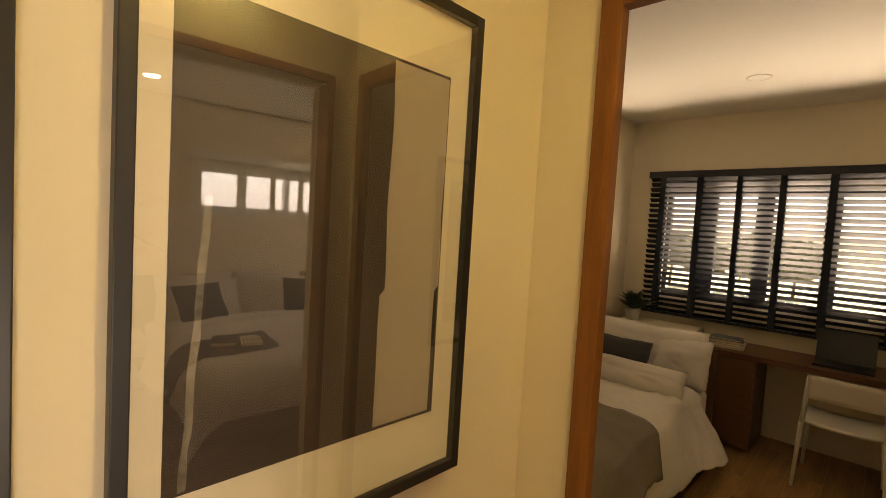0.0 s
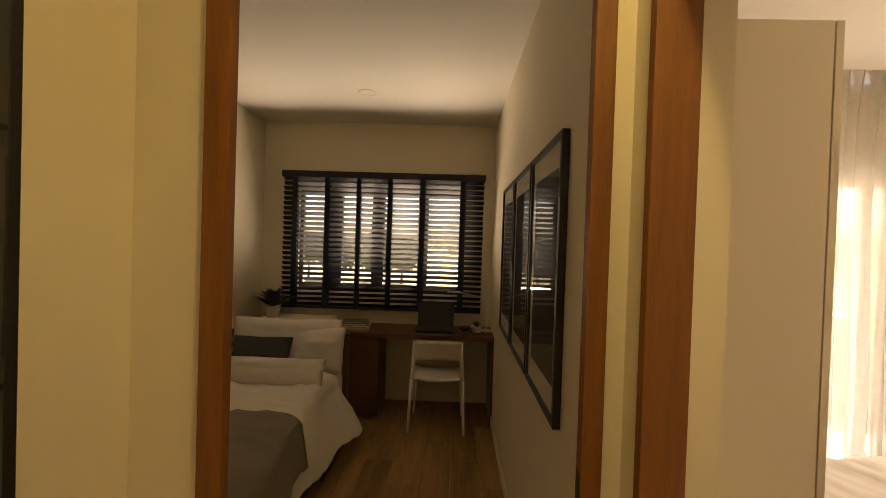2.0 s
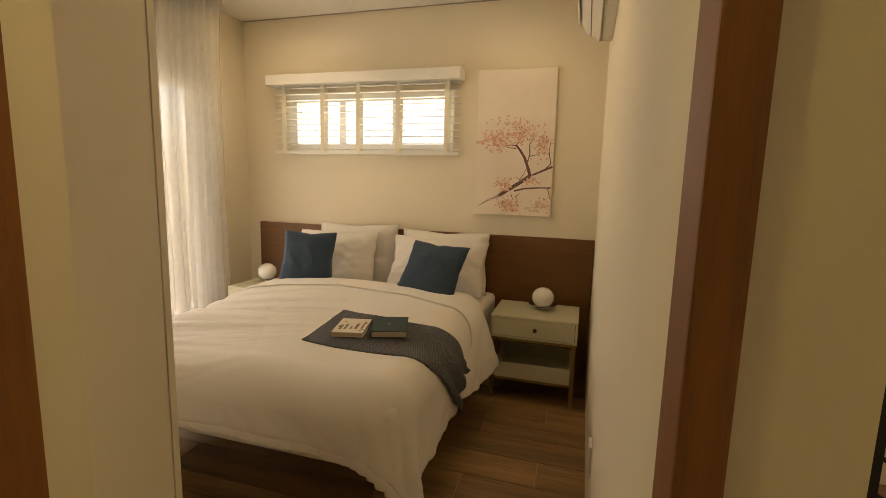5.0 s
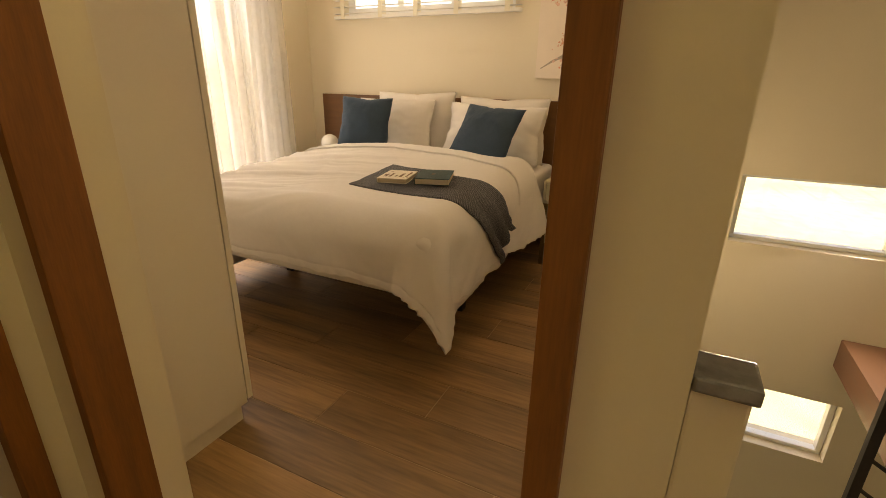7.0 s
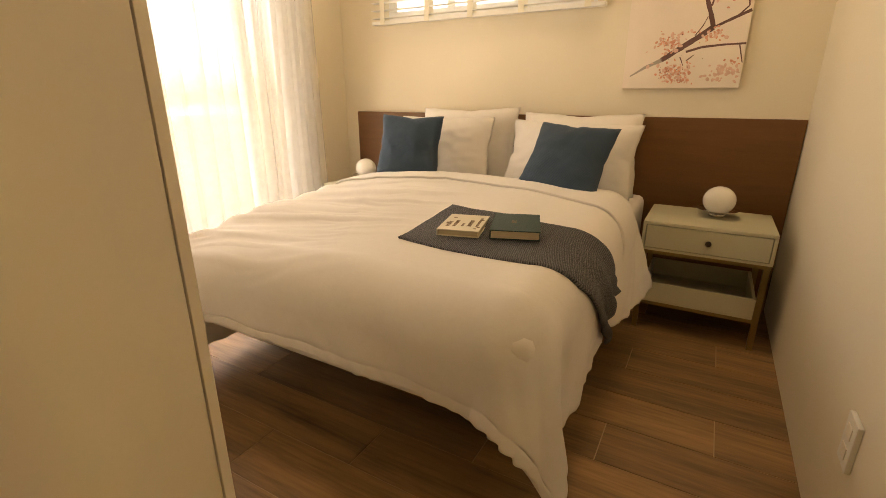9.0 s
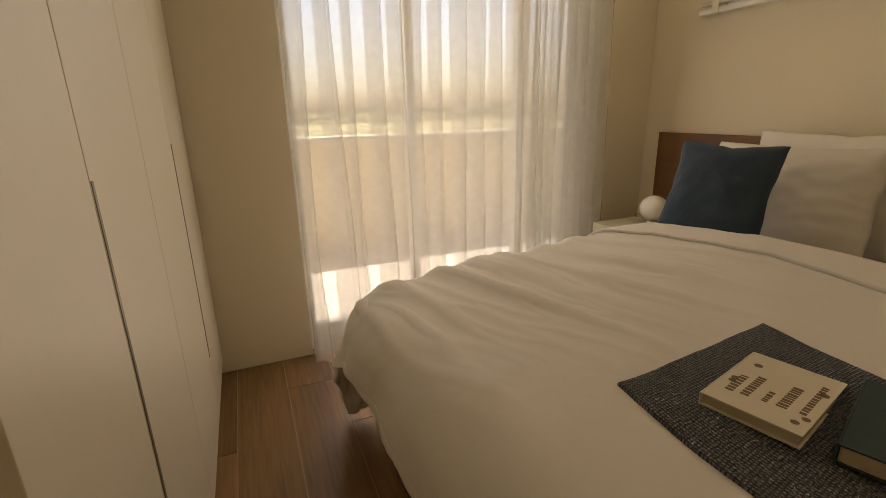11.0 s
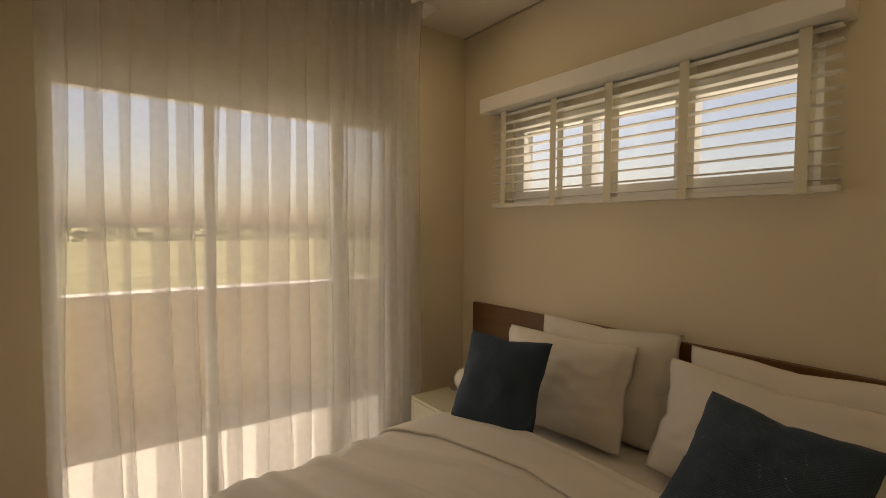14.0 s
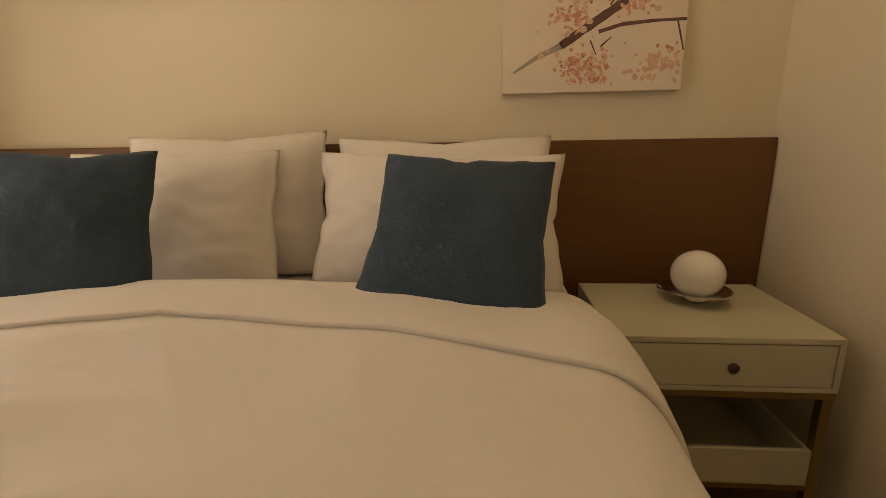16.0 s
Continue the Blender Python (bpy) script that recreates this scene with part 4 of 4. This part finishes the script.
downlight((-0.53, 2.31, CEIL), 0.62, "lit round recessed warm downlight")
downlight((-0.59, 0.63, CEIL), 0.62, "lit round recessed warm downlight")
downlight((-1.62, 0.65, CEIL), 0.62, "lit round recessed warm downlight")
downlight((-4.03, 3.50, STUDY_CEIL), 0, "unlit round recessed downlight in the study")
# both landing fittings are out of view; this one is added wall fill
downlight((-3.4, -1.45, CEIL), 0.45, "lit round recessed warm downlight added out of view over the landing", (1.0, 0.83, 0.27))
downlight((-3.12, 0.38, CEIL), 1.55, "lit round recessed warm downlight added out of view over the landing", (1.0, 0.83, 0.27))

bm = box(-1.66, -1.585, 0.06, 0.072, 0.30, 0.42, 0.003)
plate = part("wall_socket", bm, M_ACBODY)
tagged(plate, "white double wall socket low on the painted wall", "wall socket")
for dz in (-0.025, 0.025):
    part("socket_insert", box(-1.64, -1.605, 0.072, 0.0745, 0.36 + dz - 0.015, 0.36 + dz + 0.015, 0.001), M_WHITE, plate)

# ---- landing: framed prints ----
def framed_print(y0, label):
    root = thing("framed_print", (PIC_X, y0, 1.02), label, "picture", "framed prints on the landing", -0.9)
    w, h, f = 0.676, 1.018, 0.022
    bm = box(0, 0.028, 0, f, 0, h, 0.002)
    box(0, 0.028, w - f, w, 0, h, 0.002, bm)
    box(0, 0.028, f, w - f, 0, f, 0.002, bm)
    box(0, 0.028, f, w - f, h - f, h, 0.002, bm)
    part("frame", bm, M_BLACK, root)
    part("mat_board", box(0.002, 0.010, f, w - f, f, h - f), M_MATBOARD, root)
    part("print_ground", box(0.010, 0.0112, 0.065, 0.595, 0.145, 0.872), M_ART_DARK, root, "dark charcoal printed field")

    def pale(u, v):
        z = 0.152 + 0.714 * v
        y = 0.444 + (0.012 if z < 0.42 else 0.0) * -1 + 0.004 * noise.noise(Vector((z * 6, 1, 2))) + (0.148 - 0.0) * u
        return (0.0122, min(y, 0.592), z)
    part("print_block", sheet(2, 60, pale), M_ART_PALE, root, "taupe printed block")

    def birch(u, v):
        z = 0.15 + 0.43 * v
        c = 0.090 + 0.026 * v + 0.004 * noise.noise(Vector((z * 14, 0, 0)))
        wd = 0.011 + 0.004 * noise.noise(Vector((z * 26, 3, 0)))
        return (0.0124, c + wd * (u - 0.5), z)
    part("print_stem", sheet(1, 60, birch), M_ART_BIRCH, root, "pale speckled printed stem")
    part("glazing", sheet(1, 1, lambda u, v: (0.0135 + 0.0135 * u, f + (w - 2 * f) * u, f + (h - 2 * f) * v)), M_PICGLASS, root, "glass front")
    return root


framed_print(-0.004, "black framed dark abstract print under reflecting glass")
framed_print(-0.772, "black framed dark abstract print under reflecting glass")


plate = part("strike_plate", box(-3.0465, -3.0452, 0.972, 0.998, 0.93, 1.05, 0.0004), M_KNOB)
tagged(plate, "dark metal strike plate on the study door jamb", "strike plate")

# ---- stairwell ----
low = part("stair_newel_wall", box(-2.924, -2.885, -0.107, -0.0625, 0, 0.868, 0.003), M_WALL)
tagged(low, "low painted wall end beside the stairs", "half wall")
part("cap", box(-2.928, -2.880, -0.112, -0.0625, 0.869, 0.884, 0.003), M_GREYCAP, low, "crumpled grey metal cap")


def railing(name, p0, p1, h, bars, label):
    root = thing(name, p0, label, "railing")
    d = Vector(p1) - Vector(p0)
    part("handrail", cyl((0, 0, h), d + Vector((0, 0, h)), 0.024, seg=4), M_STEEL, root)
    for k in range(bars):
        z = 0.08 + (h - 0.16) * k / (bars - 1)
        part("bar", cyl((0, 0, z), d + Vector((0, 0, z)), 0.006, seg=8), M_STEEL, root)
    for f in (0.0, 0.5, 1.0):
        a = d * f
        part("post", box(a.x - 0.012, a.x + 0.012, a.y - 0.012, a.y + 0.012, a.z, a.z + h, 0.001), M_STEEL, root)
    return root


railing("stair_railing", (-1.6, -0.88, 0.0), (-1.6, -2.35, 0.0), 0.95, 9, "black steel railing with thin horizontal bars")
railing("stair_railing", (-1.9, -0.62, -0.12), (-1.9, -2.2, -1.02), 0.98, 9, "black steel stair railing with raked bars")
for k in range(7):
    st = part("stair_tread", box(-2.80, -1.85, -0.88 - 0.26 * k, -0.60 - 0.26 * k, -0.20 - 0.175 * k, -0.14 - 0.175 * k, 0.004), M_DESK)
    tagged(st, "dark timber stair tread", "stair tread", "stair treads")
structure("stair_landing", box(-1.72, -0.78, -2.4, -0.86, -0.14, 0.0), M_DESK, "dark timber upper stair landing")


# ---- study ----
def study_bed():
    root = thing("single_bed", (-4.62, 2.60, 0), "single bed against the study wall", "bed")
    part("base", box(-0.44, 0.44, -1.15, 1.0, 0.08, 0.30, 0.01), M_DESK, root)
    part("headboard", box(-0.47, 0.47, 1.0, 1.05, 0.0, 0.80, 0.005), M_DESK, root)
    for x in (-0.40, 0.40):
        for y in (-1.1, 0.95):
            part("leg", box(x - 0.03, x + 0.03, y - 0.03, y + 0.03, 0, 0.08), M_DESK, root)
    part("mattress", box(-0.46, 0.44, -1.18, 1.0, 0.30, 0.50, 0.04, seg=3), M_PILLOW, root, smooth=True)


study_bed()


def study_duvet():
    def at(sx, sy, h=0.0):
        e = max(0.0, sx - 0.36)
        r = 0.08
        out, drop = (r * math.sin(e / r), r * (1 - math.cos(e / r))) if e < r * 1.571 else (r + (0.22 + 0.42 * math.exp(-((sy - 0.6) / 0.28) ** 2)) * (e - r * 1.571), r + 0.96 * (e - r * 1.571))
        sway = 0.03 * math.sin(sy * 9 + 0.6) * min(1, e / 0.3) + 0.02 * noise.noise(Vector((sx * 4, sy * 4, 3)))
        z = 0.535 + h - drop + 0.014 * noise.noise(Vector((sx * 5, sy * 4, 1))) + 0.02 * (ridge(sx * 4 + sy * 2, sy * 7, 3) - 0.3)
        if e > 0.0:
            z += 0.02 * noise.noise(Vector((0, sy * 3, 9)))
        return Vector((-4.62 + min(sx, 0.36) + out + sway + h * min(1, e / 0.1), 2.60 + sy + 0.02 * noise.noise(Vector((sx * 3, sy * 3, 5))), max(0.04, z)))
    ob = part("duvet", sheet(90, 130, lambda u, v: at(-0.45 + 1.25 * u, -1.18 + 1.92 * v)), M_COTTON, smooth=True)
    thicken(ob, 0.02, 1.0)
    tagged(ob, "white cotton duvet hanging over the single bed", "duvet")
    ob = part("bed_runner", sheet(50, 20, lambda u, v: at(-0.45 + 1.15 * u, -0.95 + 0.86 * v, 0.026)), M_GREYTHROW, smooth=True)
    thicken(ob, 0.01, 1.0)
    tagged(ob, "taupe blanket folded across the single bed", "blanket")


study_duvet()
for at, w, h, t, yaw, back, seed in (((-4.63, 3.50, 0.50), 0.86, 0.42, 0.18, 90, 14, 21), ((-4.36, 3.46, 0.53), 0.40, 0.34, 0.15, 84, 18, 23)):
    ob = part("pillow", pillow_mesh(w, h, t, 0.05, seed=seed), M_PILLOW, smooth=True)
    ob.matrix_basis = pose(*at, 0, 0, 90) @ pose(0, 0, 0, 0, back, 0)
    tagged(ob, "white pillow propped at the head of the single bed", "pillow", "study pillows")
ob = part("bolster_pillow", pillow_mesh(0.80, 0.20, 0.18, 0.03, seed=25), M_PILLOW, smooth=True)
ob.matrix_basis = pose(-4.60, 3.06, 0.53, 0, 0, 90) @ pose(0, 0, 0, 0, 30, 0)
tagged(ob, "white rolled pillow lying on the single bed", "pillow")
ob = part("cushion", pillow_mesh(0.44, 0.27, 0.12, 0.06, seed=27), M_SLATE, smooth=True)
ob.matrix_basis = pose(-4.72, 3.25, 0.56, 0, 0, 90) @ pose(0, 0, 0, 0, 22, 0)
tagged(ob, "slate grey oblong cushion on the single bed", "cushion")


def desk():
    root = thing("desk", (-4.42, 3.92, 0), "dark walnut desk with a drawer cabinet under the study window", "desk")
    part("top", box(0, 1.455, 0, 0.50, 0.705, 0.745, 0.003), M_DESK, root)
    cab = part("cabinet", box(0.0, 0.46, 0.02, 0.48, 0.03, 0.704, 0.003), M_DESK, root)
    part("cabinet_door", box(0.012, 0.448, 0.003, 0.0195, 0.05, 0.69, 0.002), M_DESK, cab)
    part("end_panel", box(1.425, 1.455, 0.01, 0.49, 0, 0.704, 0.002), M_DESK, root)


desk()


def study_chair():
    root = thing("chair", (-3.445, 3.90, 0), "white moulded plastic chair tucked at the desk", "chair")

    def back(u, v):
        a = 2 * u - 1
        return (a * 0.185, -0.235 - 0.02 * v + 0.045 * abs(a) ** 2.2 * 1.0, 0.60 + 0.155 * v - 0.010 * a * a)
    ob = part("backrest", sheet(16, 5, back), M_CHAIRP, root, smooth=True)
    thicken(ob, 0.014, 0.0)

    def seat(u, v):
        a, b = 2 * u - 1, 2 * v - 1
        return (a * (0.20 + 0.012 * b), b * 0.21, 0.44 - 0.016 * (1 - a * a) - 0.012 * max(0, b) ** 2)
    ob = part("seat", sheet(14, 14, seat), M_CHAIRP, root, smooth=True)
    thicken(ob, 0.02, 0.0)
    for s in (-1, 1):
        bm = cyl((s * 0.205, -0.205, 0.43), (s * 0.225, -0.235, 0.0), 0.015, 0.011, seg=10)
        cyl((s * 0.205, -0.205, 0.42), (s * 0.188, -0.20, 0.735), 0.015, 0.012, bm=bm, seg=10)
        part("back_leg", bm, M_CHAIRP, root, smooth=True)
        part("front_leg", cyl((s * 0.195, 0.18, 0.42), (s * 0.215, 0.205, 0.0), 0.014, 0.011, seg=10), M_CHAIRP, root, smooth=True)


study_chair()


def monitor():
    root = thing("laptop", (-3.49, 4.12, 0.746), "black open laptop standing on the desk", "laptop")
    part("keyboard_base", box(-0.165, 0.165, -0.10, 0.11, 0, 0.016, 0.003), M_SCREEN, root)
    bm = box(-0.165, 0.165, -0.006, 0.006, 0, 0.225, 0.004)
    bmesh.ops.transform(bm, matrix=pose(0, 0.115, 0.012, -14, 0, 0), verts=bm.verts)
    part("screen", bm, M_SCREEN, root)


monitor()
for k, (w, d, h, rz, mat) in enumerate(((0.25, 0.19, 0.018, 6, M_BOOK_W), (0.24, 0.18, 0.016, -4, M_WHITE), (0.23, 0.17, 0.022, 10, M_BLUEGREY), (0.21, 0.15, 0.014, 3, M_BLUEGREY))):
    z = 0.746 + (0, 0.019, 0.036, 0.059)[k]
    root = thing("stacked_book", (-4.20, 4.10, z), "hardback book in a small stack on the desk", "book", "stack of books", rz)
    part("page_block", box(-w / 2 + 0.004, w / 2 - 0.002, -d / 2 + 0.004, d / 2 - 0.004, 0.002, h - 0.002), M_PAGES, root)
    bm = box(-w / 2, w / 2, -d / 2, d / 2, 0, 0.002)
    box(-w / 2, w / 2, -d / 2, d / 2, h - 0.002, h, bm=bm)
    box(-w / 2, -w / 2 + 0.002, -d / 2, d / 2, 0, h, bm=bm)
    part("cover", bm, mat, root)

bowl = part("bowl", lathe([(0.02, 0), (0.045, 0.01), (0.062, 0.035), (0.058, 0.035), (0.04, 0.012), (0.01, 0.006)], 24), M_SCREEN, smooth=True)
bowl.location = (-3.22, 4.17, 0.746)
tagged(bowl, "small dark bowl on the desk", "bowl")
pot = thing("potted_succulent", (-3.12, 4.12, 0.746), "small dark plant in a pale pot on the desk", "potted plant")
part("pot", lathe([(0.035, 0), (0.048, 0.05), (0.05, 0.055), (0.044, 0.055), (0.03, 0.01)], 24), M_CHAIRP, pot, smooth=True)
rng = random.Random(3)


def leaf_tuft(n, length, spread, rng, base=0.05, width=0.012):
    bm = bmesh.new()
    for k in range(n):
        az, el, ln = rng.uniform(0, 6.283), rng.uniform(0.35, 1.35), length * rng.uniform(0.6, 1.1)
        d = Vector((math.cos(az), math.sin(az), 0))
        s = Vector((-d.y, d.x, 0))
        mid = Vector((0, 0, base)) + d * ln * 0.5 * math.cos(el) * spread + Vector((0, 0, ln * 0.55 * math.sin(el)))
        tip = Vector((0, 0, base)) + d * ln * math.cos(el) * spread + Vector((0, 0, ln * 0.8 * math.sin(el)))
        v = [bm.verts.new(p) for p in (Vector((0, 0, base)) + d * 0.008, mid + s * width, tip, mid - s * width)]
        bm.faces.new(v)
    return bm


ob = part("leaves", leaf_tuft(40, 0.07, 0.8, rng, 0.05, 0.008), M_LEAF, pot)
plant = thing("potted_plant", (-5.0, 4.22, 0.80), "green leafy plant in a white pot on a shelf", "potted plant")
part("pot", lathe([(0.05, 0), (0.07, 0.10), (0.072, 0.105), (0.062, 0.105), (0.045, 0.02)], 24), M_CHAIRP, plant, smooth=True)
part("leaves", leaf_tuft(90, 0.24, 1.0, rng, 0.10, 0.016), M_LEAF, plant)
shelf = part("bedside_shelf", box(-5.098, -4.45, 4.0, 4.44, 0, 0.80, 0.004), M_WALL)
tagged(shelf, "painted ledge behind the single bed", "shelf")

dl = thing("desk_lamp", (-3.03, 4.18, 0.746), "slim white desk lamp with a long arm", "desk lamp")
part("base", lathe([(0.055, 0), (0.055, 0.012), (0.01, 0.016)], 24), M_CHAIRP, dl, smooth=True)
part("post", cyl((0, 0, 0.012), (-0.005, 0, 0.30), 0.005, seg=8), M_CHAIRP, dl)
part("arm", cyl((-0.005, 0, 0.30), (-0.26, 0.02, 0.345), 0.005, seg=8), M_CHAIRP, dl)
part("head", box(-0.36, -0.24, 0.0, 0.035, 0.34, 0.352, 0.003), M_CHAIRP, dl)


def wall_frame(y0, y1):
    root = thing("framed_picture", (-2.977, y0, 0.955), "black framed glazed picture on the study wall", "picture", "row of framed pictures")
    w, h, f = y1 - y0, 0.962, 0.022
    bm = box(-0.026, 0, 0, f, 0, h, 0.002)
    box(-0.026, 0, w - f, w, 0, h, 0.002, bm)
    box(-0.026, 0, f, w - f, 0, f, 0.002, bm)
    box(-0.026, 0, f, w - f, h - f, h, 0.002, bm)
    part("frame", bm, M_BLACK, root)
    part("mat_board", box(-0.014, -0.004, f, w - f, f, h - f), M_MATBOARD, root)
    part("print_ground", box(-0.0156, -0.0142, f + 0.06, w - f - 0.06, f + 0.09, h - f - 0.09), M_ART_DARK, root, "dark printed field")
    part("glazing", box(-0.0215, -0.021, f, w - f, f, h - f), M_PICGLASS, root, "glass front")


for y0, y1 in ((1.452, 2.045), (2.075, 2.665), (2.695, 3.285)):
    wall_frame(y0, y1)

# ---- outside ----
structure("ground", box(-3000, 3000, -3000, 3000, -3.3, -3.2), M_GROUND, "dry straw-coloured open ground")
bm = box(-2.8, 1.2, 3.0, 5.0, -0.12, -0.03)
structure("balcony_floor", bm, M_CONCRETE, "sunlit pale balcony floor")
bm = box(-2.8, 1.2, 4.7, 4.82, -0.03, 0.88)
structure("balcony_parapet", bm, M_PARAPET, "beige rendered balcony parapet")
structure("balcony_coping", box(-2.8, 1.2, 4.66, 4.86, 0.88, 0.93, 0.004), M_CONCRETE, "pale coping on the balcony parapet")
# unseen slab, sized to keep direct sun off the balcony door
structure("eave_sun_block", box(-2.8, 1.3, 3.0, 4.30, 2.44, 2.56), M_EAVE, "unseen brown boarded eave added over the balcony to block the sun")
structure("eave_side", box(0.18, 0.95, -1.0, 3.9, 2.22, 2.36), M_EAVE, "brown boarded eave beside the house")


def tree(at, h, r, seed):
    rng = random.Random(seed)
    root = thing("tree", at, "leafy green tree beyond the house", "tree", "trees outside")
    bm = cyl((0, 0, 0), (0.1, 0, h * 0.5), 0.16, 0.09, seg=10)
    for k in range(5):
        a = k * 1.3
        cyl((0.08, 0, h * (0.3 + 0.04 * k)), (math.cos(a) * r * 0.6, math.sin(a) * r * 0.6, h * (0.55 + 0.07 * k)), 0.06, 0.02, bm=bm, seg=7)
    part("trunk", bm, M_BARK, root, smooth=True)
    verts, faces = [], []
    for k in range(2600):
        th, ph = rng.uniform(0, 6.283), math.acos(rng.uniform(-1, 1))
        rr = r * (0.55 + 0.45 * rng.random() ** 0.4) * (1 + 0.35 * noise.noise(Vector((math.cos(th) * 2, math.sin(th) * 2, ph * 2 + seed))))
        c = Vector((rr * math.sin(ph) * math.cos(th), rr * math.sin(ph) * math.sin(th), h * 0.68 + rr * 0.75 * math.cos(ph)))
        q = Euler((rng.uniform(0, 6), rng.uniform(0, 6), rng.uniform(0, 6))).to_matrix()
        s = rng.uniform(0.16, 0.32)
        i = len(verts)
        verts += [c + q @ Vector(o) * s for o in ((-1, 0, 0), (0, -0.5, 0.1), (1, 0, 0), (0, 0.5, 0.1))]
        faces.append((i, i + 1, i + 2, i + 3))
    me = bpy.data.meshes.new("crown")
    me.from_pydata([tuple(v) for v in verts], [], faces)
    me.materials.append(M_TREE)
    crown = new("crown", me)
    crown.parent = root
    return root


for k in range(8):
    rng = random.Random(40 + k)
    tree((-34 + 3.6 * k + rng.uniform(-1, 1), 50 + rng.uniform(-5, 8), -3.2), rng.uniform(4.4, 5.6), rng.uniform(2.0, 2.8), k + 1)
verts, faces = [], []
rng = random.Random(8)
for k in range(7000):
    x = rng.uniform(-170, 170)
    hgt = 4.6 + 2.6 * noise.noise(Vector((x * 0.12, 0, 0)))
    c = Vector((x, 185 + rng.uniform(-4, 4), -3.2 + rng.uniform(0, hgt)))
    q = Euler((rng.uniform(0, 6), rng.uniform(0, 6), rng.uniform(0, 6))).to_matrix()
    s = rng.uniform(0.3, 0.65)
    i = len(verts)
    verts += [tuple(c + q @ Vector(o) * s) for o in ((-1, 0, 0), (0, -0.6, 0), (1, 0, 0), (0, 0.6, 0))]
    faces.append((i, i + 1, i + 2, i + 3))
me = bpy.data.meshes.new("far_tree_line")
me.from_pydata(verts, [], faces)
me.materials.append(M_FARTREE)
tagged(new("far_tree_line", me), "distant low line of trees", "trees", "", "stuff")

# ---- floor planks ----
def planks():
    pw, pl, gap = 0.198, 0.99, 0.0035
    rng = random.Random(2)
    cache = {}

    def lay(x0, x1, y0, y1):
        key = (round(x1 - x0, 3), round(y1 - y0, 3))
        if key not in cache:
            w, l = x1 - x0, y1 - y0
            bm = box(0, w, 0, l, -0.011, 0.0)
            me = bpy.data.meshes.new("plank")
            bm.to_mesh(me)
            bm.free()
            me.materials.append(M_PLANK)
            cache[key] = me
        ob = new("plank", cache[key])
        ob.parent = floor
        ob.location = (x0, y0, 0)
    k = 0
    x = -5.298
    while x < 0.0:
        x1 = min(x + pw, 0.0)
        regions = []
        if x1 <= -2.9:
            regions = [(-2.4, 4.45)]
        else:
            regions = [(-0.05, 2.85)]
        for y0, y1 in regions:
            y = y0 - (0.33 * (k % 3))
            while y < y1:
                a, b = max(y, y0), min(y + pl, y1)
                if b - a > 0.02:
                    lay(x, x1 - gap, a, b - gap)
                y += pl
        x += pw
        k += 1


planks()
